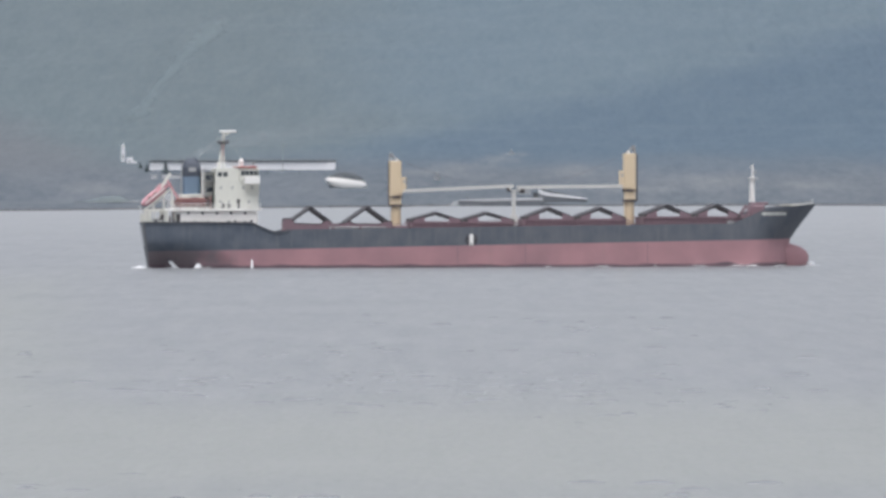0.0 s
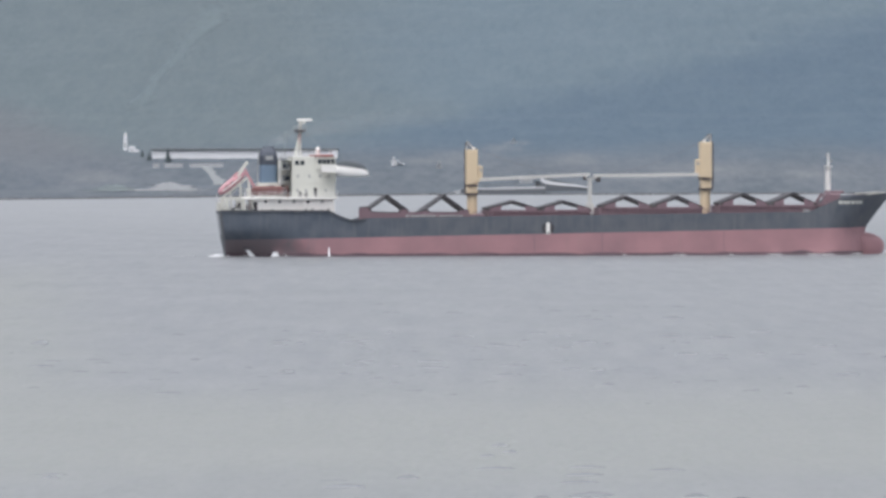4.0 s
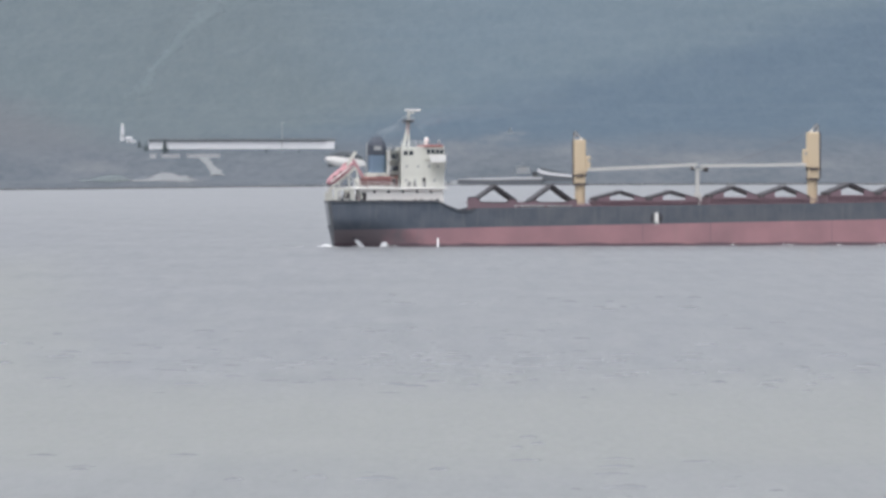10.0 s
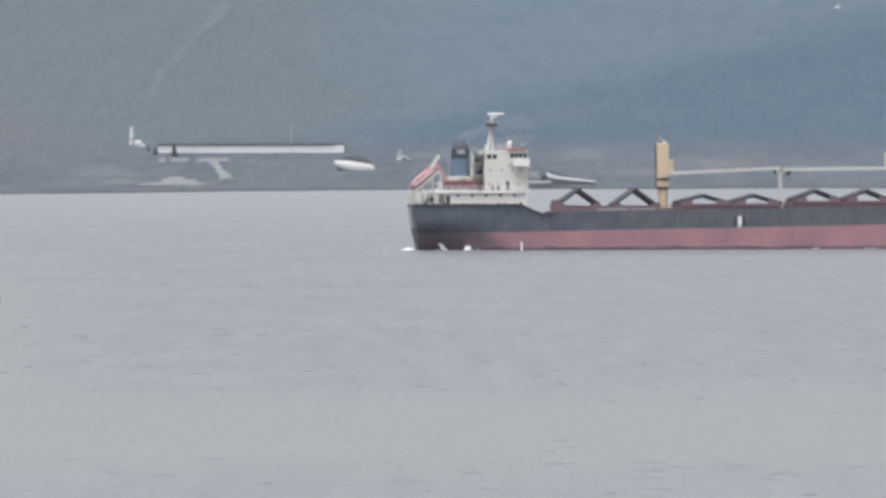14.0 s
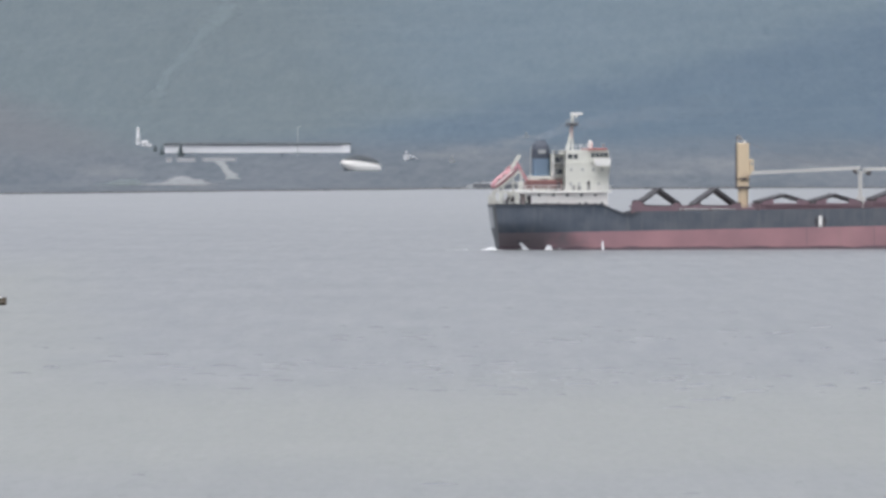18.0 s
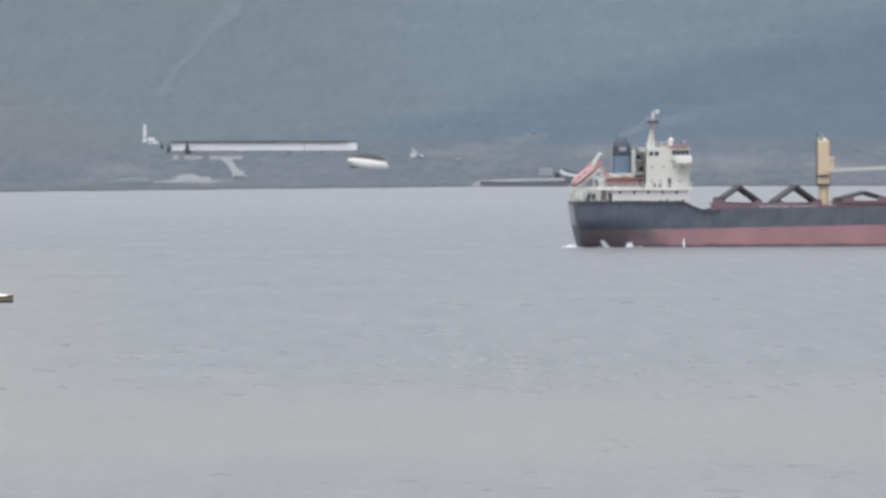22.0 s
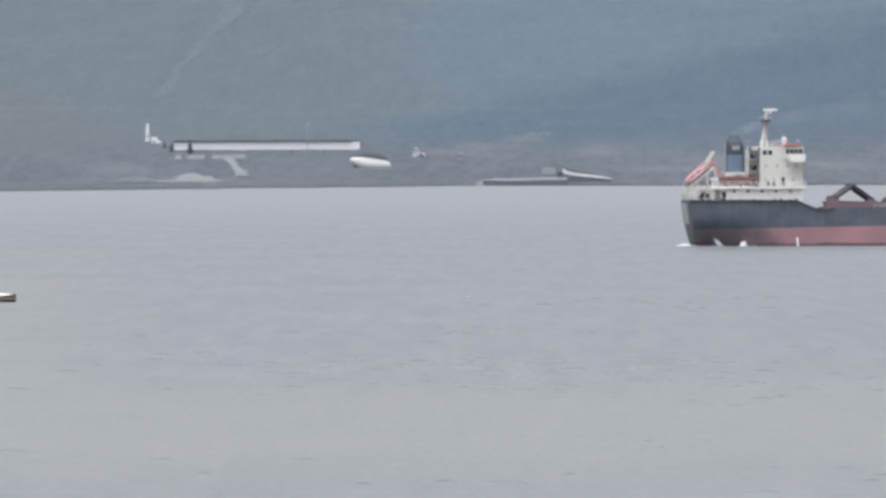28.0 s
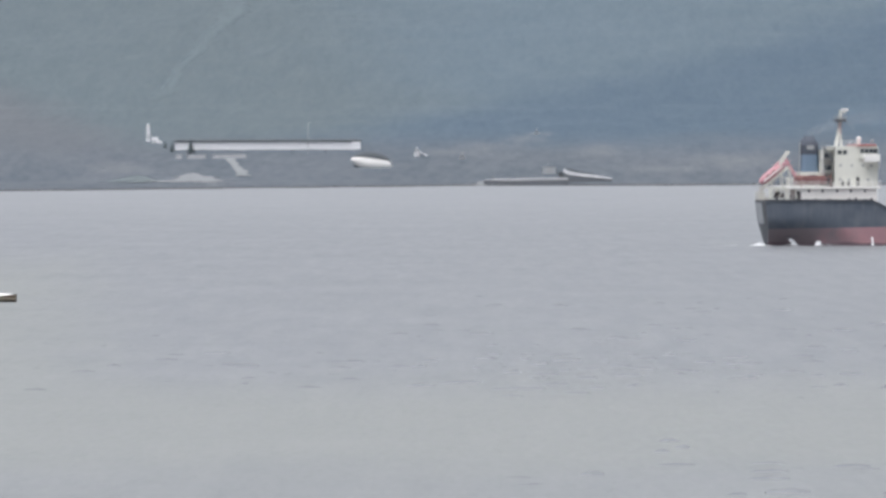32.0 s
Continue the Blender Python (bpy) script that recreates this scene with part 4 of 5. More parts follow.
    for x in (1.0, 2.2, 5.6):
        part("bollard", tubes(((x, -6.3, 7.6), (x, -6.3, 9.0), 0.22), ((x + 0.6, -6.3, 7.6), (x + 0.6, -6.3, 9.0), 0.22), n=12), IRON, ship)
    rail(ship, (-0.2, -6.8, 8.3), (-0.2, 6.8, 8.3), 1.5, 0.9, WHITE)
    for s in (-1, 1):
        rail(ship, (-0.2, s * 6.9, 8.3), (0.5, s * 6.9, 8.3), 1.6, 0.35, WHITE)
    bm = beams(((2.0, -6.2, 7.6), (3.3, -6.2, 11.2), 0.18, 0.18), ((4.6, -6.2, 7.6), (3.3, -6.2, 11.2), 0.18, 0.18), ((5.8, -7.6, 7.6), (5.2, -7.6, 10.8), 0.2, 0.2))
    part("stern_davit", bm, WHITE, ship, "cream-white stores davit")
    part("ensign_staff", tubes(((0.4, 0, 8.3), (-0.7, 0, 11.4), 0.06), n=6), BRIGHT, ship)


def build_bow_gear(ship):
    house = part("forecastle_house", boxes((111.9, 114.6, -2.6, 2.6, 8.6, 11.3), bevel=0.3), COAMING, ship, "maroon forecastle store")
    part("house_top", boxes((112.2, 115.3, -1.9, 1.9, 11.28, 11.75), bevel=0.12), COAMING, house)
    for y in (-5.0, 5.0):
        part("forecastle_ladder", beams(((109.6, y, 7.4), (112.2, y, 11.2), 0.3, 0.5)), COAMING, ship, "maroon ladder up to the forecastle")
    mast = part("foremast", tubes(((112.7, 0, 11.8), (112.7, 0, 16.2), 0.42, 0.32), ((112.7, 0, 16.2), (112.7, 0, 18.7), 0.2, 0.14), n=14), BRIGHT, ship, "white foremast with a lamp platform")
    part("mast_platform", boxes((112.0, 113.4, -0.7, 0.7, 16.1, 16.3)), BRIGHT, mast)
    part("mast_lamp", tubes(((113.0, -0.3, 17.0), (113.0, -0.3, 17.6), 0.28), n=12), GREYM, mast)
    part("mast_lamp", tubes(((112.5, 0.3, 18.0), (112.5, 0.3, 18.5), 0.26), n=12), GREYM, mast)
    part("mast_ladder", beams(((112.1, 0.25, 11.8), (112.3, 0.25, 16.2), 0.05, 0.1), ((112.1, -0.25, 11.8), (112.3, -0.25, 16.2), 0.05, 0.1)), BRIGHT, mast)
    part("forestay", tubes(((112.7, 0, 18.4), (122.8, 0, 11.2), 0.01), n=5), IRON, mast)
    for y in (-2.6, 2.6):
        w = part("windlass", tubes(((116.6, y - 0.9, 10.1), (116.6, y + 0.9, 10.1), 0.4), ((116.6, y - 0.95, 10.1), (116.6, y - 0.8, 10.1), 0.6), n=16), IRON, ship, "dark anchor windlass")
        part("windlass_bed", boxes((115.6, 117.6, y - 1.1, y + 1.1, 9.4, 9.8)), GREYM, w)
    part("bow_platform", boxes((122.3, 124.0, -0.6, 0.6, 10.95, 11.3), bevel=0.05), BRIGHT, ship, "white platform at the stem head")
    rail(ship, (122.3, -0.6, 11.3), (124.0, -0.3, 11.3), 0.6, 0.9, GREYM)
    for a, b in zip(np.linspace(118.8, 123.6, 7), np.linspace(118.8, 123.6, 7)[1:]):
        for s in (-1, 1):
            part("bulwark_cap", beams(((a, s * shell_side(a, 10.9), sheer(a) + 0.08), (b, s * shell_side(b, 10.9), sheer(b) + 0.08), 0.25, 0.18)), WHITE, ship, "white capping of the bow bulwark")
    part("jackstaff", tubes(((123.6, 0, 11.0), (123.8, 0, 12.4), 0.05), n=6), BRIGHT, ship)
    # the name on the bow, kept as plain bars
    for x0, x1 in ((113.3, 114.1), (114.25, 114.85), (115.0, 115.5), (115.75, 116.4), (116.55, 117.1), (117.25, 117.9)):
        z = 9.65
        bm = sheet([[(x, -shell_side(x, z + dz) - 0.03, z + dz) for x in np.linspace(x0, x1, 4)] for dz in (-0.28, 0.0, 0.28)])
        part("name_bar", bm, WHITE, ship, "white painted bar of the bow name")
    part("deck_box", boxes((106.9, 108.2, -8.0, -7.4, 6.6, 8.5), bevel=0.04), GREYM, ship)


def build_ship():
    ship = thing("cargo_ship", -50.5, 1432, 0, "laden-looking black and red bulk carrier under way at sea", "ship")
    sides = part("upper_shell", hull_band(paint_line, sheer, 8), BLACK, ship, "dull black shell plating with scuffs")
    part("bottom", hull_band(wet_edge, paint_line, 5), RED, ship, "red antifouling paint, paled by painted haze")
    part("waterline_band", hull_band(lambda x: -1.6, wet_edge, 2), WET_SHADE, ship, "dark wet waterline strip with painted shadow")
    # bulbous bow
    rows = []
    for k in 1 - np.linspace(1, 0, 18) ** 1.6:
        x = 110.0 + 13.1 * k
        r = (1 - max(0, (k - 0.3) / 0.7) ** 3.8) ** 0.5 if k < 1 else 0.02
        rows.append([(x, 3.1 * r * math.copysign(abs(math.cos(a)) ** 0.6, math.cos(a)), 0.9 + 0.6 * k + (3.6 - 0.8 * k) * r * math.copysign(abs(math.sin(a)) ** 0.75, math.sin(a))) for a in np.linspace(0, 2 * math.pi, 28, endpoint=False)])
    smooth(part("bulbous_bow", sheet(rows, True), RED, ship, "red bulbous bow half out of the water"))
    # transom, closed between the two sides
    def stern_skin(z0, z1, s0, s1, out):
        zs = np.linspace(z0, z1, 9)
        return sheet([[(stern_x(z) + out - 0.35 * (1 - s * s) * ease(0, 6, z), s * half_width(0, stern_x(z), z), z) for s in np.linspace(s0, s1, 9)] for z in zs])

    transom = part("transom", stern_skin(3.05, 8.35, -1, 1, 0.02), NIGHT, ship, "black transom plating")
    part("transom_foot", stern_skin(-1.5, 3.05, -1, 1, 0.02), NIGHT, ship)
    bm = stern_skin(4.0, 7.9, -0.5, 0.6, -0.04)
    part("stern_panel", bm, PLATE, transom, "pale weathered plating on the stern")
    part("poop_deck", deck_plate(0.6, 20.7, 7.6), DECK, ship)
    part("main_deck", deck_plate(20.7, 112.5, 6.4), DECK, ship)
    part("forecastle_deck", deck_plate(111.5, 121.5, 9.4, 0.35), DECK, ship)
    part("poop_front", boxes((20.6, 20.85, -8.6, 8.6, 6.4, 7.6)), WHITE, ship)
    part("forecastle_front", boxes((111.4, 111.6, -7.0, 7.0, 6.4, 9.4)), COAMING, ship)
    for a, b in zip(np.linspace(-0.4, 26.2, 20), np.linspace(-0.4, 26.2, 20)[1:]):
        lift = 0.12 * abs(noise.noise(Vector((a * 0.8, 2, 7))))
        part("bulwark_rail", beams(((a, -shell_side(max(a, 0.3), 8.0) - 0.05, sheer(a) + lift), (b, -shell_side(max(b, 0.3), 8.0) - 0.05, sheer(b) + lift), 0.4, 0.26)), NIGHT, sides)
    # rollers and fairleads on the poop bulwark
    rng = random.Random(23)
    for x in (1.6, 3.0, 5.2, 6.9, 8.8, 11.2, 12.4, 14.9, 16.1, 17.9, 19.0):
        w, h, y = rng.uniform(0.25, 0.55), rng.uniform(0.25, 0.5), -shell_side(x, 8.0)
        part("fairlead", boxes((x, x + w, y - 0.1, y + 0.35, sheer(x) - 0.1, sheer(x) + h), bevel=0.06), NIGHT, ship)
    # dark lip of the outlet near the stern
    bm = beams(*[((a, -shell_side(a, 1.6) - 0.05, 1.55 + 0.3 * math.sin((a - 4.0) * 1.4)), (a + 0.5, -shell_side(a + 0.5, 1.6) - 0.05, 1.55 + 0.3 * math.sin((a - 3.5) * 1.4)), 0.16, 0.3) for a in (4.0, 4.5, 5.0, 5.5)])
    part("outlet_lip", bm, NIGHT, sides)
    # pale mark amidships with a dark surround
    mx = 59.6
    frame_plate = part("hull_mark", tubes(((mx, -9.23, 5.05), (mx, -9.19, 5.05), 1.12), n=20), PANEL, ship, "white upright bar on a dark patch amidships")
    part("mark_bar", boxes((mx - 0.36, mx + 0.36, -9.26, -9.22, 4.5, 6.1), (mx - 0.36, mx - 0.12, -9.26, -9.22, 4.0, 4.48), (mx + 0.12, mx + 0.36, -9.26, -9.22, 4.0, 4.48)), BRIGHT, frame_plate)
    # rubbing seams of the shell plating
    for x in (57.0, 69.5, 92.0):
        part("plate_seam", boxes((x, x + 0.12, -9.21, -9.19, 0.4, paint_line(x) - 0.05)), COAMING, sides)
    build_hatches(ship)
    build_crane(ship, 46.4, 19.5, (12.9, 11.3), (47.8, 13.95), (68.2, 14.85), 1)
    build_crane(ship, 89.8, 20.8, (14.0, 12.1), (88.4, 14.8), (69.0, 14.6), -1)
    post = part("jib_rest", boxes((67.95, 68.65, -0.35, 0.35, 6.4, 14.05), (67.6, 69.0, -0.6, 0.6, 8.0, 9.6), (67.85, 68.75, -0.5, 0.5, 6.4, 8.0), bevel=0.05), BUFF, ship, "pale post that carries the jib ends")
    part("rest_fork", beams(((67.6, -1.0, 14.35), (67.6, 1.0, 14.35), 0.3, 0.3), ((69.4, -1.0, 14.35), (69.4, 1.0, 14.35), 0.3, 0.3), ((67.5, 0, 14.05), (69.5, 0, 14.05), 0.4, 0.3)), BUFF, post)
    tarp = part("deck_cargo", boxes((33.6, 44.2, -8.6, -7.3, 6.4, 7.55), bevel=0.08), GREYM, ship, "pale covered stores along the deck edge")
    for x in (47.0, 90.0):
        part("mast_house", boxes((x - 1.3, x + 1.3, -4.6, 4.6, 6.4, 7.6), bevel=0.08), COAMING, ship, "maroon deck store between the hatches")
    rail(ship, (27.4, -8.9, 7.05), (108.5, -8.9, 7.95), 0.8, 2.0, COAMING, "deck_rail")
    for i in range(16):
        x = 29 + i * 5
        part("fairlead", boxes((x, x + 0.5, -8.95, -8.6, sheer(x) - 0.15, sheer(x) + 0.35), bevel=0.06), COAMING, ship)
    before = set(ship.children)
    build_accommodation(ship)
    for ob in set(ship.children) - before:
        ob.location.x = -1.4 if ob.name.startswith("radar_mast") else -1.05
    build_stern_gear(ship)
    build_bow_gear(ship)
    return ship


def blotch(bm, x, y, z, rx, ry, seed, n=14):
    """An uneven low mound of foam."""
    c = bm.verts.new((x, y, z + 0.12))
    ring = []
    for i in range(n):
        a = 2 * math.pi * i / n
        k = 0.7 + 0.6 * abs(noise.noise(Vector((math.cos(a) * 2 + seed, math.sin(a) * 2, seed))))
        ring.append(bm.verts.new((x + rx * k * math.cos(a), y + ry * k * math.sin(a), z)))
    for i in range(n):
        bm.faces.new((c, ring[i], ring[(i + 1) % n]))


def build_wake():
    """White water that travels with the ship."""
    wake = thing("wake", -50.5, 1432, 0, "white foam and ripples along the moving hull", "foam")
    rng = random.Random(4)
    bm = bmesh.new()
    for i in range(9):
        blotch(bm, 1.2 - i * 0.36, rng.uniform(-5, -1), 0.0, rng.uniform(0.2, 0.6), rng.uniform(0.5, 1.5), i)
    for x, y, r, h in ((-0.2, -3.4, 0.6, 0.4), (-0.8, -2.6, 0.7, 0.45), (-1.4, -3.2, 0.5, 0.26), (-2.0, -2.2, 0.4, 0.14)):
        ball(bm, (x, y, 0), r, 1.0, h, 12)
    part("stern_wash", bm, FOAM, wake)
    bm = bmesh.new()
    for i in range(5):
        ball(bm, (-8.5 + i * 0.8, rng.uniform(-4, 0), 0), 0.6, 0.8, rng.uniform(0.08, 0.2), 10)
    part("wake_crest", bm, SPUME, wake, "pale breaking ripple far astern")
    bm = bmesh.new()
    for i in range(22):
        blotch(bm, -1.5 - 10 * rng.random() ** 1.4, rng.uniform(-9, 6), -0.05, rng.uniform(0.25, 0.7), rng.uniform(0.3, 1.4), 20 + i)
    part("wake_streak", bm, SPUME, wake, "thin pale streak of bubbles astern")
    bm = bmesh.new()
    for i in range(9):
        x = 121.8 + i * 0.33
        blotch(bm, x, -1.2 - i * 0.12, 0.05, 0.5, 1.2, 40 + i)
    ball(bm, (123.5, -0.6, 0.35), 0.7, 1.2, 0.45, 10)
    part("bow_wave", bm, FOAM, wake)
    for x, n in ((101.5, 6), (108.5, 5), (111.5, 6), (117.0, 5), (84.0, 3), (5.0, 4), (10.8, 4), (73.0, 2), (94.0, 2)):
        bm = bmesh.new()
        for i in range(n):
            px = x + rng.uniform(-0.9, 0.9)
            blotch(bm, px, -max(3.0, shell_side(px, 0.4)) - rng.uniform(0.15, 0.8), 0.12, rng.uniform(0.5, 1.0), 0.9, 60 + i + x)
        part("foam_patch", bm, FOAM, wake)
    # cooling water that falls from the side
    for x, z, w, drift in ((19.3, 1.6, 0.16, 0.0), (9.7, 0.85, 0.6, -0.25), (4.6, 1.25, 0.5, 1.0)):
        y = -shell_side(x, z)
        bm = sheet([[(x + drift * (1 - v) + (k - 1.5) * w * 0.5 * (1 + 0.5 * (1 - v)), y - 0.12 - 0.8 * (1 - v) ** 1.5, z * v) for k in range(4)] for v in np.linspace(0.02, 1, 6)])
        part("outfall", bm, FOAM, wake, "white cooling water falling from the hull")
    return wake


# ---- things on the far shore ----
def build_long_shed():
    """A long low white building on the rise, in bays, with a shallow dark roof."""
    shed = thing("long_building", -70, 3106, 14.4, "long low white building with a shallow dark roof", "building")
    xs = [-36.9, -31.0] + [-28.6 + 62.0 * i / 12 for i in range(13)] + [36.9]
    base = -4.0
    for i, (a, b) in enumerate(zip(xs, xs[1:])):
        top = 2.75 if i != len(xs) - 2 else 3.1
        part("wall", boxes((a, b, 0 if i != len(xs) - 2 else -0.5, 9, base, top)), RENDERED, shed)
    rows = [[(x, y, z) for x in (-37.4, 37.3)] for y, z in ((-0.6, 2.8), (-0.6, 3.2), (4.5, 3.7), (9.6, 3.2), (9.6, 2.8))]
    part("roof", sheet(rows), SLATE, shed, "shallow dark roof")
    for y, z in ((0, 2.85), (9, 2.85)):
        part("gutter", boxes((-37.3, 37.2, y - 0.75, y - 0.6, z, z + 0.14)), SLATE, shed)


def build_low_walls():
    for x0, x1, y in ((-105.4, -103.2, 3076), (-101.0, -93.8, 3077), (-91.0, -78.0, 3078)):
        z = 11.0
        w = thing("garden_wall", (x0 + x1) / 2, y, z, "low white rendered wall below the long building", "wall", "terrace walls")
        n = max(1, round((x1 - x0) / 3.5))
        for i in range(n):
            a = (x0 - x1) / 2 + (x1 - x0) * i / n
            part("wall_panel", boxes((a, a + (x1 - x0) / n - 0.05, -0.2, 0.2, -3, 1.05), bevel=0.02), CONCRETE, w)
        part("coping", boxes(((x0 - x1) / 2 - 0.1, (x1 - x0) / 2 + 0.1, -0.28, 0.28, 1.06, 1.16)), CONCRETE, w)


def build_light_tower():
    t = thing("white_tower", -118.6, 3135, 18.4, "small white rendered tower on the slope", "tower")
    rows = [[(r * math.cos(a), r * math.sin(a), z) for a in np.linspace(0, 2 * math.pi, 20, endpoint=False)] for z, r in ((-3, 0.85), (0, 0.8), (4.6, 0.62))]
    part("shaft", sheet(rows, True), RENDERED, t)
    part("gallery", tubes(((0, 0, 4.6), (0, 0, 4.8), 0.85), n=20), RENDERED, t)
    part("lantern", tubes(((0, 0, 4.8), (0, 0, 5.6), 0.5), n=12), BRIGHT, t)
    part("lantern_roof", tubes(((0, 0, 5.6), (0, 0, 6.0), 0.6, 0.05), n=12), RENDERED, t)
    part("door", boxes((-0.35, 0.35, -0.86, -0.78, 0, 1.7)), GREYM, t)
    hut = thing("white_hut", -115.2, 3128, 16.5, "small white hut with a lean-to beside the tower", "hut")
    part("wall", boxes((-1.6, 0.6, 0, 3, -1.5, 1.6)), RENDERED, hut)
    part("roof", sheet([[(-1.9, -0.3, 1.6), (0.8, -0.3, 1.6)], [(-1.9, 1.5, 2.5), (0.8, 1.5, 2.5)], [(-1.9, 3.3, 1.6), (0.8, 3.3, 1.6)]]), CONCRETE, hut)
    part("gable_wall", boxes((0.7, 2.1, -0.4, 2.4, -3.4, 1.0)), RENDERED, hut)
    part("door", boxes((-0.9, -0.2, -0.05, 0.01, -0.6, 1.1)), GREYM, hut)


def build_round_hall():
    """A white hall with a bowed dark roof, long oval in plan."""
    h = thing("oval_hall", -28.3, 3050, 7.1, "white oval hall with a dark bowed roof by the shore", "building", turn=0)
    def shell(rx, ry, rz, low, high):
        """A band of a long flattened dome that dips to one end."""
        rows = []
        for w in np.linspace(low, high, 8):
            k, z = math.cos(w) ** 0.8, math.sin(w)
            rows.append([(rx * k * math.cos(a), ry * k * math.sin(a), 1.8 + rz * z * (1 - 0.4 * max(0, -math.cos(a)) ** 2 * k) - 0.15 * rx * k * math.cos(a)) for a in np.linspace(0, 2 * math.pi, 40, endpoint=False)])
        return sheet(rows, True)

    smooth(part("hull_wall", shell(8.0, 3.8, 3.7, -1.4, 0.62), BRIGHT, h, "smooth bright white wall"))
    smooth(part("roof", shell(8.2, 4.0, 4.4, 0.47, 1.5), SLATE, h, "dark bowed roof"))
    part("foundation", boxes((-6.2, 5.6, -2.4, 2.4, -5, -0.6)), SLATE, h)
    part("entrance", boxes((-6.6, -5.2, -3.0, -1.6, -1.6, 0.6)), SLATE, h)


def gabled(name, x, y, w, d, hgt, label, wall, roof, turn=0):
    z = land_z(x, y)
    e = thing(name, x, y, z, label, "house", turn=turn)
    part("wall", boxes((-w / 2, w / 2, 0, d, -2, hgt)), wall, e)
    rise = w * 0.35
    part("gable", sheet([[(-w / 2, 0, hgt), (0, 0, hgt + rise), (w / 2, 0, hgt)], [(-w / 2, 0.2, hgt), (0, 0.2, hgt + rise), (w / 2, 0.2, hgt)]]), wall, e)
    part("roof", sheet([[(-w / 2 - 0.3, -0.3, hgt - 0.2), (0, -0.3, hgt + rise), (w / 2 + 0.3, -0.3, hgt - 0.2)], [(-w / 2 - 0.3, d + 0.3, hgt - 0.2), (0, d + 0.3, hgt + rise), (w / 2 + 0.3, d + 0.3, hgt - 0.2)]]), roof, e)
    part("window", boxes((-w * 0.3, -w * 0.08, -0.05, 0.02, hgt * 0.4, hgt * 0.8)), GREYM, e)
    part("door", boxes((w * 0.1, w * 0.3, -0.05, 0.02, 0, hgt * 0.75)), GREYM, e)
    part("chimney", boxes((-0.3, 0.3, d * 0.6, d * 0.6 + 0.6, hgt + rise - 0.5, hgt + rise + 0.7)), wall, e)
    return e


def build_quay():
    q = thing("quay", 31, 3004, 0, "pale low concrete quay with a slipway on the shore", "quay")
    xs = np.linspace(-15.5, 17, 12)
    for a, b in zip(xs, xs[1:]):
        z = 2.3 + 0.5 * ease(-15, 17, (a + b) / 2)
        low = 0.5 * ease(-17, -4, a) + 0.1
        part("quay_block", boxes((a, b - 0.08, 0, 8, z - low, z + 0.1 + 0.2 * ease(-15, -2, a)), bevel=0.05), CONCRETE, q)
        part("quay_footing", boxes((a, b - 0.04, 0.12, 8, -2.0, z - low - 0.02)), FOOTING, q)
    part("slipway", sheet([[(15.3, 6, 6.6), (17.0, 6, 5.7), (20.0, 6, 4.9), (25.0, 6, 4.3), (30.0, 6, 3.6), (34.0, 6, 2.8)], [(15.2, 5.5, 5.2), (16.6, 5.5, 4.3), (19.6, 5.5, 3.8), (24.6, 5.5, 3.3), (29.7, 5.5, 2.9), (34.0, 5.5, 2.5)]]), CONCRETE, q, "sloping pale slipway wall")
    part("slipway_hood", sheet([[(16.2, 7, 7.0), (19.0, 7, 6.1), (23.0, 7, 5.2), (27.0, 7, 4.5)], [(16.8, 6.8, 5.9), (19.5, 6.8, 5.1), (23.4, 6.8, 4.6), (27.0, 6.8, 4.2)]]), SLATE, q, "low dark roof along the slipway")
    part("slipway_top", sheet([[(15.3, 12, 5.9), (20.0, 12, 4.8), (34, 12, 2.9)], [(15.3, 6, 5.7), (20.0, 6, 4.6), (34, 6, 2.7)]]), CONCRETE, q)
    part("slip_core", sheet([[(15.2, 5.7, 5.3), (19.8, 5.7, 4.0), (24.8, 5.7, 3.5), (34, 5.7, 2.6)], [(15.2, 5.7, -1), (19.8, 5.7, -1), (24.8, 5.7, -1), (34, 5.7, -1)]]), FOOTING, q)
    for x in (-12, -6, 0, 6, 12):
        part("mooring_post", tubes(((x, 0.8, 2.4), (x, 0.8, 3.5), 0.16), n=10), BARK, q)
    s = thing("boat_shed", 41.0, 3030, land_z(41, 3030) + 0.5, "weathered grey boat shed above the quay", "shed")
    part("wall", boxes((-2.6, 2.6, 0, 5, -2.5, 2.2)), BOARDS, s)
    part("roof", sheet([[(-2.9, -0.3, 2.1), (0, -0.3, 3.5), (2.9, -0.3, 2.1)], [(-2.9, 5.3, 2.1), (0, 5.3, 3.5), (2.9, 5.3, 2.1)]]), BOARDS, s)
    part("door", boxes((-1.2, 1.2, -0.06, 0.02, 0, 2.1)), GREYM, s)
    d = thing("dark_hut", 45.3, 3016, land_z(45.3, 3016), "small dark tarred hut beside the slipway", "hut")
    part("wall", boxes((-0.9, 0.9, 0, 3, -1, 3.0)), SLATE, d)
    part("roof", sheet([[(-1.2, -0.2, 2.9), (0, -0.2, 4.0), (1.2, -0.2, 2.9)], [(-1.2, 3.2, 2.9), (0, 3.2, 4.0), (1.2, 3.2, 2.9)]]), SLATE, d)
    part("door", boxes((-0.4, 0.4, -0.05, 0.02, 0, 1.9)), BARK, d)


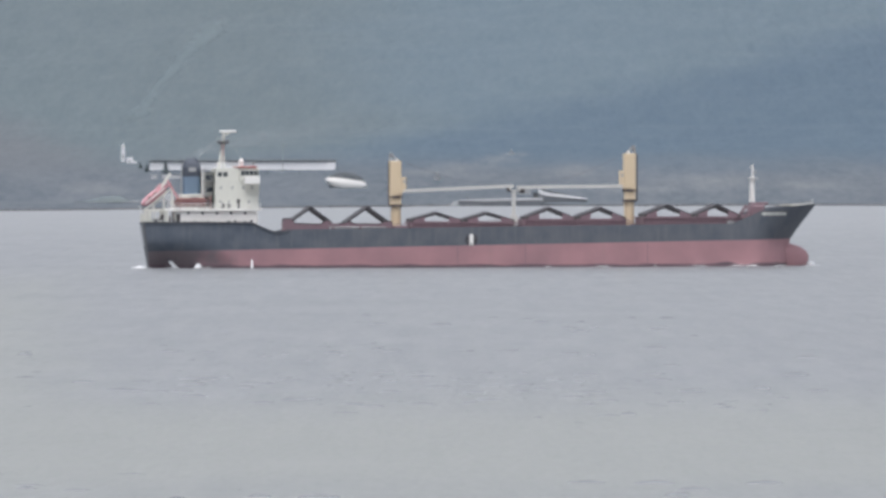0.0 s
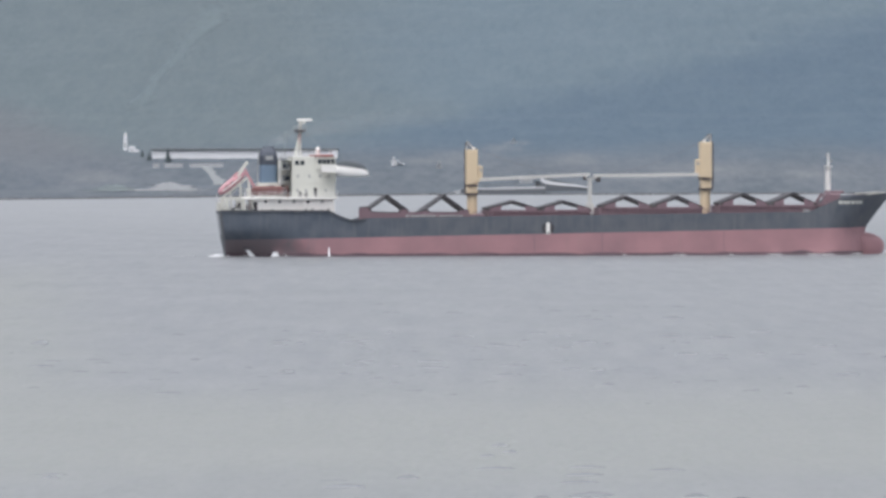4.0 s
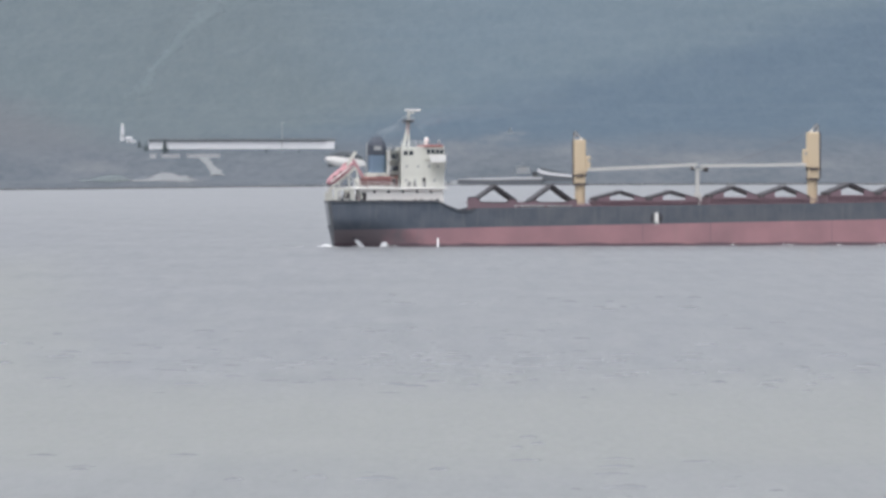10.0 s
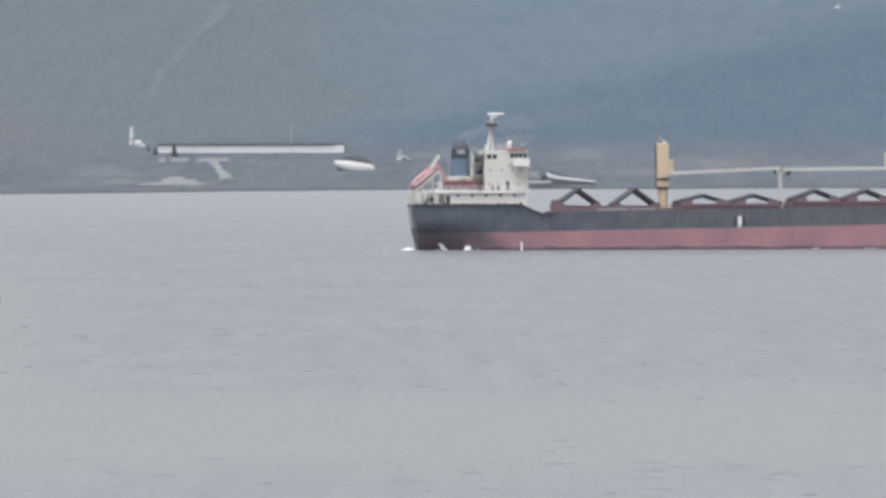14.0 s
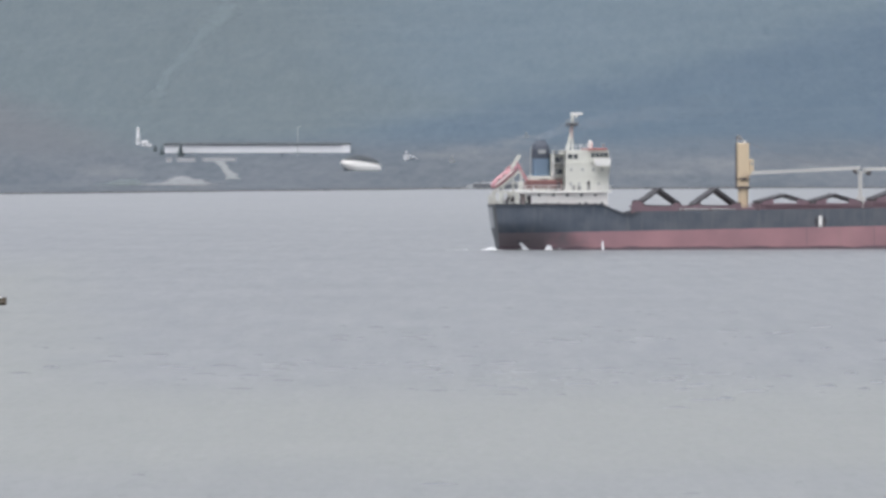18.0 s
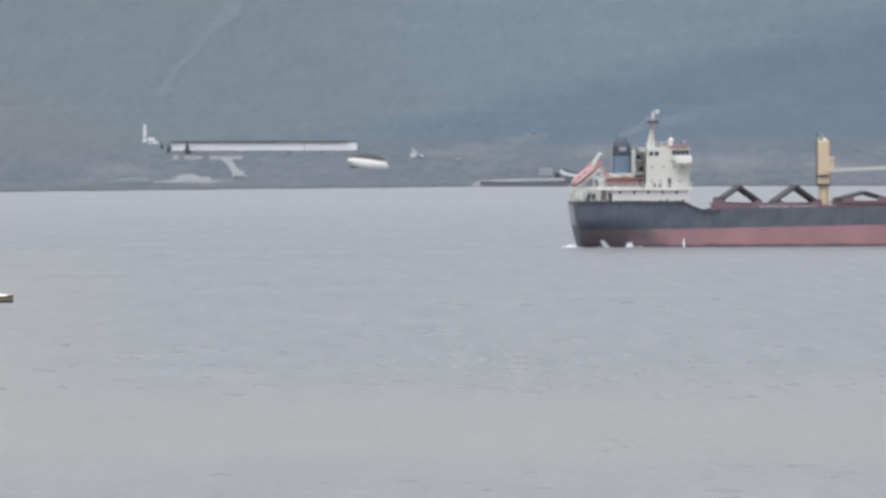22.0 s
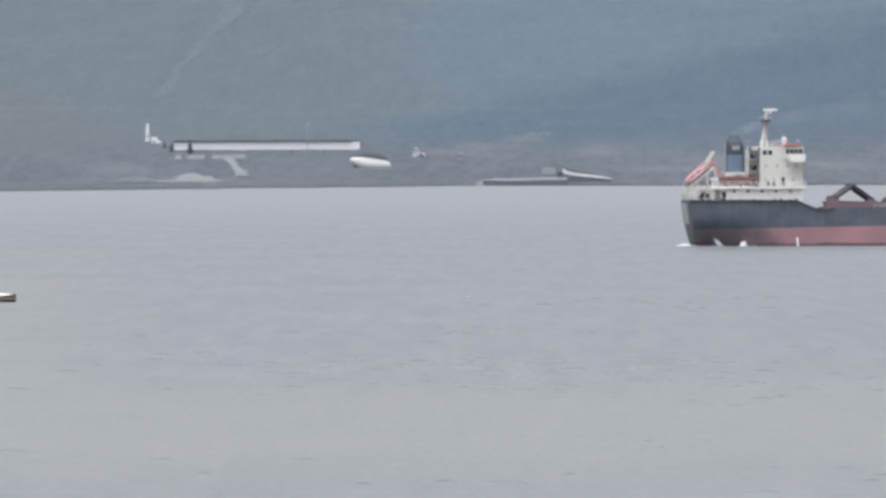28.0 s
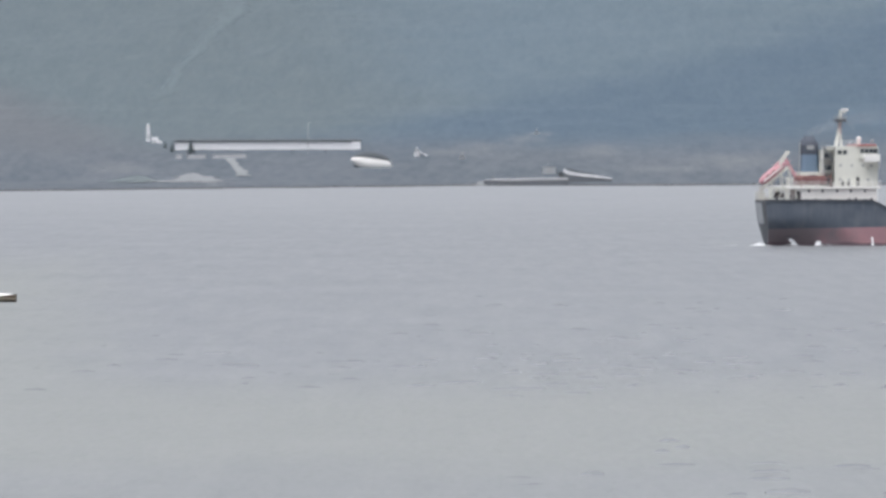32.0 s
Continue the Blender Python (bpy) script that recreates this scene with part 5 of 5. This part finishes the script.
def conifer(x, y, h, seed):
    rng = random.Random(seed)
    z = land_z(x, y)
    e = thing("conifer_tree", x, y, z - 0.1, "dark conifer on the far shore", "tree", "shore conifers")
    part("trunk", tubes(((0, 0, -0.6), (0, 0, h * 0.9), 0.03 * h, 0.008 * h), n=7), BARK, e)
    bm = bmesh.new()
    tiers = 9
    for k in range(tiers):
        zz = h * (0.14 + 0.84 * k / tiers)
        r = h * 0.3 * (1 - k / tiers) + 0.08
        n = 9
        for i in range(n):
            a = 2 * math.pi * (i + rng.random()) / n
            l = r * rng.uniform(0.7, 1.2)
            tip = Vector((math.cos(a) * l, math.sin(a) * l, zz - l * 0.45))
            s = Vector((-math.sin(a), math.cos(a), 0)) * l * 0.3
            top = Vector((0, 0, zz + h * 0.07))
            vs = [bm.verts.new(p) for p in (top, tip - s * 0.2, tip + s * 0.2 - Vector((0, 0, 0.1)), top * 0.4 + tip * 0.6 + s - Vector((0, 0, h * 0.03)), top * 0.4 + tip * 0.6 - s - Vector((0, 0, h * 0.03)))]
            bm.faces.new((vs[0], vs[4], vs[1], vs[2], vs[3]))
    part("crown", bm, NEEDLES, e)


def lamp_post(x, y, h):
    e = thing("lamp_post", x, y, land_z(x, y), "thin grey mast beside the long building", "lamp post", "masts on the shore")
    part("pole", tubes(((0, 0, -1), (0, 0, h), 0.16, 0.1), n=8), GREYM, e)
    part("arm", tubes(((0, 0, h - 0.1), (0.9, 0, h + 0.15), 0.06), n=6), GREYM, e)
    part("lamp_head", boxes((0.7, 1.3, -0.15, 0.15, h + 0.05, h + 0.25)), GREYM, e)


def build_rocks():
    """Dark weedy stones in a broken row along the water's edge."""
    rng = random.Random(17)
    verts, faces = [], []
    n = 6
    for _ in range(900):
        x = rng.uniform(-195, 195)
        if noise.noise(Vector((x * 0.035, 0, 20))) + 0.5 * noise.noise(Vector((x * 0.15, 0, 2))) < -0.12:
            continue
        y = shore_y(x) + rng.uniform(-2.5, 3.0)
        z = max(0.0, land_z(x, y))
        r, h = rng.uniform(0.35, 1.1), rng.uniform(0.2, 0.62)
        b = len(verts)
        for rr, zz in ((1.0, -0.3), (0.85, 0.55), (0.4, 0.95)):
            for i in range(n):
                a = 2 * math.pi * i / n
                k = r * rr * rng.uniform(0.75, 1.2)
                verts.append((x + k * math.cos(a), y + k * math.sin(a), z + h * zz * rng.uniform(0.85, 1.1)))
        verts.append((x, y, z + h))
        for k in range(2):
            for i in range(n):
                faces.append((b + k * n + i, b + k * n + (i + 1) % n, b + (k + 1) * n + (i + 1) % n, b + (k + 1) * n + i))
        for i in range(n):
            faces.append((b + 2 * n + i, b + 2 * n + (i + 1) % n, b + 3 * n))
    me = bpy.data.meshes.new("shore_rocks")
    me.from_pydata(verts, [], faces)
    me.materials.append(ROCK)
    tagged(new("shore_rocks", me), "dark weedy stones along the water's edge", "rocks", kind="stuff")


def build_scrub():
    """Low bushes spread behind the beach."""
    rng = random.Random(11)
    verts, faces = [], []

    def clump(x, y, r):
        z = land_z(x, y) - 0.12 * r
        b = len(verts)
        n = 6
        for k, (rr, zz) in enumerate(((2.2, 0.0), (1.4, 0.2), (0.7, 0.32))):
            for i in range(n):
                a = 2 * math.pi * (i + 0.5 * k) / n
                j = r * rr * rng.uniform(0.7, 1.2)
                verts.append((x + j * math.cos(a), y + j * math.sin(a), z + r * zz * rng.uniform(0.8, 1.2)))
        verts.append((x, y, z + r * 0.36))
        for k in range(2):
            for i in range(n):
                j = (i + 1) % n
                faces.append((b + k * n + i, b + k * n + j, b + (k + 1) * n + j, b + (k + 1) * n + i))
        for i in range(n):
            faces.append((b + 2 * n + i, b + 2 * n + (i + 1) % n, b + 3 * n))

    for i in range(26):
        x = rng.uniform(-190, 200)
        d = rng.uniform(14, 55)
        if -112 < x < -18 and 35 < d < 125 and rng.random() < 0.8:
            continue
        clump(x, 3000 + d, rng.uniform(0.4, 1.1))
    me = bpy.data.meshes.new("shore_scrub")
    me.from_pydata(verts, [], faces)
    me.materials.append(LAND)
    tagged(new("shore_scrub", me), "low grey-green scrub above the stony beach", "scrub", kind="stuff")


# the eroded track up the hill: x, y, width
TRACK = [(-122.0, 3256, 7.0), (-118.0, 3278, 9.0), (-114.0, 3318, 5.0), (-111.4, 3345, 6.0), (-106.1, 3372, 6.5), (-102.2, 3420, 7.0), (-96.5, 3444, 9.5), (-93.8, 3475, 13.0), (-93.0, 3500, 14.5), (-92.8, 3535, 14.0), (-93.2, 3575, 10.0)]


def build_shore():
    build_long_shed()
    build_low_walls()
    build_light_tower()
    build_round_hall()
    gabled("cottage", -10.6, 3082, 2.2, 4, 2.0, "small white cottage on the shore slope", RENDERED, RENDERED)
    part("lean_to", sheet([[(1.0, -0.4, 1.9), (4.2, -0.4, 0.1)], [(1.0, 3.0, 2.1), (4.2, 3.0, 0.3)]]), RENDERED, bpy.data.objects["cottage"])
    gabled("hill_cabin", 37.6, 3153, 2.2, 3, 1.0, "tiny pale cabin up the wooded slope", BOARDS, BOARDS)
    gabled("field_hut", 7.3, 3072, 2.2, 3, 1.2, "small weathered pale hut in the field", BOARDS, BOARDS)
    build_quay()
    strip("hill_track", TRACK, WORN, "pale eroded track climbing the hillside", "track", 0.35, "structure")
    strip("shore_road", [(-85.5, 3079, 5.0), (-83.0, 3066, 3.4), (-80.5, 3048, 3.6), (-78.5, 3030, 4.6), (-77.5, 3018, 5.0)], SHINGLE, "pale road running down to the beach", "road", 0.35, "structure")
    beach = (
        [(-97, 2884, 34), (-97, 2950, 42), (-97, 3004, 36), (-96.5, 3014, 22), (-97, 3022, 12), (-96, 3034, 3)],
        [(-120, 2868, 16), (-119, 2930, 24), (-118, 3002, 22), (-117.5, 3012, 16), (-117, 3024, 4)],
        [(14, 2996, 16), (17, 3003, 20), (20, 3012, 14), (23, 3020, 5)],
    )
    for points, cover in zip(beach, (STONES, SPARSE, STONES)):
        strip("shingle_patch", points, cover, "pale shingle and bare ground near the shore", "bare ground", 0.3, "structure")
    for i, (x, y, h) in enumerate(((-100.3, 3096, 6.4), (-107.9, 3100, 4.2), (-111.0, 3112, 3.4), (-60, 3094, 1.8), (-47, 3094, 1.6))):
        conifer(x, y, h, i)
    lamp_post(-53.8, 3096, 11.5)
    build_scrub()
    build_rocks()


# ---- small moored boat on the near water ----
def build_boat():
    e = thing("moored_boat", -55.6, 965, 0, "small dark wooden boat with a pale cover, moored", "boat", turn=177)
    rows_out, rows_in = [], []
    for k in np.linspace(0, 1, 15):
        x = -2.7 + 5.4 * k
        w = 0.95 * (1 - max(0, (k - 0.45) / 0.55) ** 2.4) * (0.8 + 0.2 * ease(0, 0.3, k)) + 0.02
        z = 0.62 + 0.22 * (2 * k - 0.9) ** 2
        arc = [(-1.0, 1.0), (-0.97, 0.5), (-0.8, 0.1), (-0.4, -0.12), (0, -0.18), (0.4, -0.12), (0.8, 0.1), (0.97, 0.5), (1.0, 1.0)]
        rows_out.append([(x, a * w, b * z) for a, b in arc])
        rows_in.append([(x * 0.96, a * w * 0.92, b * z + 0.05) for a, b in arc])
    smooth(part("hull", sheet(rows_out), WOODBOAT, e, "dark tarred planked hull"))
    bm = bmesh.new()
    for s, o in ((1, -0.03), (7, 0.03)):
        for a, b in zip(rows_out, rows_out[1:]):
            beam(bm, Vector(a[s]) + Vector((0, o, 0.08)), Vector(b[s]) + Vector((0, o, 0.06)), 0.08, 0.13)
    part("strake", bm, BOATTRIM, e, "pale painted strake")
    rows = [[(x, w * math.cos(a), 0.66 + 0.42 * math.sin(a) ** 0.7 * (1 - ((x + 0.6) / 2.2) ** 4)) for a in np.linspace(0, math.pi, 9)] for x, w in ((-2.6, 0.7), (-2.0, 0.8), (-1.2, 0.82), (-0.4, 0.84), (0.4, 0.8), (1.2, 0.7), (1.5, 0.5))]
    smooth(part("cover", sheet(rows), BRIGHT, e, "white canvas cover over the thwarts"))
    smooth(part("inner_planking", sheet([r[::-1] for r in rows_in]), WOODBOAT, e))
    for s in (0, 8):
        bm = bmesh.new()
        for a, b in zip(rows_out, rows_out[1:]):
            beam(bm, Vector(a[s]) + Vector((0, 0, 0.02)), Vector(b[s]) + Vector((0, 0, 0.04)), 0.16, 0.28)
        part("gunwale", bm, WOODBOAT, e, "dark rubbing strake and gunwale")
    part("stern_board", sheet([[p for p in rows_out[0][:5]], [p for p in rows_out[0][8:3:-1]]]), WOODBOAT, e)
    for x in (-1.4, 0.0, 1.3):
        part("thwart", boxes((x - 0.13, x + 0.13, -0.75, 0.75, 0.38, 0.43)), WOODBOAT, e)


# ---- birds ----
def build_bird(name, label, body_mat, wing_mat, span, x, y, z):
    e = thing(name, x, y, z, label, "bird")
    L = span * 0.42
    rows = []
    for k, r in ((0, 0.01), (0.12, 0.045), (0.3, 0.09), (0.55, 0.1), (0.8, 0.07), (0.92, 0.06), (1.0, 0.015)):
        rows.append([(L * (k - 0.5), r * L * 1.25 * math.cos(a), r * L * 1.25 * math.sin(a) + 0.02 * k * L) for a in np.linspace(0, 2 * math.pi, 10, endpoint=False)])
    body = smooth(part("body", sheet(rows, True), body_mat, e))
    part("bill", tubes(((L * 0.48, 0, 0.01 * L), (L * 0.6, 0, 0), 0.025 * L, 0.004 * L), n=6), YELLOW if body_mat is FEATHER else DARKFEATHER, body)
    part("tail", beams(((-L * 0.42, 0, 0), (-L * 0.72, 0, 0.01 * L), 0.22 * L, 0.02 * L)), body_mat, body)
    wings = []
    for s, n in ((1, "left_wing"), (-1, "right_wing")):
        ks = np.linspace(0, 1, 9)
        top = [[(L * (0.18 + 0.16 * math.sin(k * 3.1) - 0.3 * k * k) - c * L * 0.36 * (1 - k) ** 0.6, s * span * 0.5 * k, 0.10 * span * math.sin(k * 2.4) * 0.6 + d) for k in ks] for c, d in ((0, 0.0), (0.35, 0.012 * span), (1.0, 0.0), (0.4, -0.006 * span), (0, 0))]
        w = smooth(part(n, sheet(top), wing_mat, e))
        wings.append((w, s))
    return e, wings


def build_smoke():
    """Thin exhaust haze that drifts forward from the funnel and spreads, in soft pieces."""
    hazes = []
    for density in (0.04, 0.024, 0.013, 0.007):
        m, t, p = nodes_of("thin_exhaust_haze")
        p.inputs["Base Color"].default_value = (0.5, 0.53, 0.55, 1)
        p.inputs["Roughness"].default_value = 1.0
        p.inputs["Alpha"].default_value = density
        hazes.append(m)
    e = thing("exhaust_plume", -50.5, 1432, 0, "thin pale exhaust haze drifting from the funnel", "smoke")
    rng = random.Random(8)
    for i in range(18):
        u = i / 17
        bm = ball(bmesh.new(), (0, 0, 0), 0.8 + 3.6 * u, 0.6 + 2.0 * u, 0.34 + 1.9 * u, 18)
        for v in bm.verts:
            v.co *= 1 + 0.35 * noise.noise(v.co * 0.6 + Vector((i * 3, 0, 0)))
        ob = smooth(part("puff", bm, hazes[min(3, int(u * 4))], e))
        ob.location = (8.8 + 33 * u ** 1.35, rng.uniform(-0.4, 0.4), 20.4 + 6.2 * u ** 0.85 + rng.uniform(-0.2, 0.2))
    return e


build_sea()
trains = build_wavelets()
build_land()
ship = build_ship()
wake = build_wake()
plume = build_smoke()
build_shore()
build_boat()
swallow = build_bird("dark_bird", "small dark bird flying fast past", DARKFEATHER, DARKFEATHER, 0.3, -0.95, 60, 21.9)
gull_near = build_bird("gull", "white gull in flight low over the water", FEATHER, GREYWING, 0.95, 8, 200, 11.5)
gull_far = build_bird("gull", "white gull in flight before the hillside", FEATHER, FEATHER, 1.0, 17, 600, 29.5)
gull_small = build_bird("gull", "distant white gull gliding over the water", FEATHER, FEATHER, 1.0, 22, 900, 25.3)
HEADING, SPEED = 5.0, 3.373
# the ship's drawing is a little over her true length
for ob in (ship, wake, plume):
    ob.scale = (0.9885, 0.9885, 0.9885)


def motions():
    # the ship holds a steady course, with its wake and exhaust
    for ob in (ship, wake, plume):
        walk(ob, [(t, pose(-49.92 + SPEED * t, 1415.5 + SPEED * math.tan(radians(HEADING)) * t, 0, 0, 0, HEADING)) for t in range(0, 33, 4)])

    # wavelets drift with the wind and bob through the surface
    for e, x, y, phase, period in trains:
        walk(e, [(t, pose(x + 0.35 * (t - 16), y - 0.3 * (t - 16), -0.03 + 0.13 * math.sin(phase + 2 * math.pi * t / period))) for t in np.linspace(0, 32, 65).tolist()])

    def flight(bird, points, before, after, beat, low, high, phase=0.0):
        """Fly through timed points, straight on before and after them; the wings beat all the while."""
        e, wings = bird
        t0, t1 = points[0][0], points[-1][0]
        lead = [(t, *[p - v * (t0 - t) for p, v in zip(points[0][1:], before)]) for t in (0.0, t0 - 2.0, t0 - 1.0, t0 - 0.3)]
        tail = [(t, *[p + v * (t - t1) for p, v in zip(points[-1][1:], after)]) for t in (t1 + 0.3, t1 + 1.0, t1 + 2.0, 32.0)]
        rows = lead + list(points) + tail
        walk(e, [(t, pose(x, y, z, 0, -4, math.degrees(math.atan2(before[1], before[0])))) for t, x, y, z in rows])
        for w, s in wings:
            walk(w, [(i * 0.1, pose(0, 0, 0, s * (low + (high - low) * (0.5 + 0.5 * math.sin(i * 0.1 * beat * 2 * math.pi + phase))), 0, 0)) for i in range(321)])

    # the radar scanner turns once in two and a half seconds
    walk(bpy.data.objects["radar_scanner"], [(i * 0.25, pose(16.95, 0, 25.0, 0, 0, 85 - 143.15 * (i * 0.25 - 0.7))) for i in range(129)])
    flight(swallow, [(2.2, -0.95, 60, 21.91), (2.3, 0.38, 60, 21.86), (2.4, 1.75, 60, 21.83), (2.5, 3.14, 60, 21.87)], (13.5, 0, 0.6), (13.8, 2, 1.2), 4.3, -35, 50)
    flight(gull_near, [(23.5, 8.04, 200, 11.52), (23.6, 8.62, 200, 11.74), (23.7, 9.05, 200, 12.09), (23.8, 9.57, 200, 12.47), (23.9, 10.21, 200, 12.81), (24.0, 10.92, 200, 13.03)], (5.5, 0, 2.5), (7.0, 0.5, 1.6), 3.2, -25, 40, 0.6)
    flight(gull_far, [(12.3, 14.6, 600, 33.0), (12.6, 17.44, 600, 30.6), (13.0, 21.09, 600, 30.16), (13.5, 26.31, 600, 30.42), (14.0, 31.62, 600, 30.65), (14.2, 33.77, 600, 30.92)], (9.5, 0, -8.0), (10.7, 0, 1.3), 3.0, -10, 35)
    flight(gull_small, [(5.5, 22.18, 900, 25.25), (5.7, 24.02, 900, 26.04), (6.2, 27.01, 900, 25.97)], (9.0, 0, -14.0), (9.0, 6, 15.0), 2.9, -10, 35)


motions()
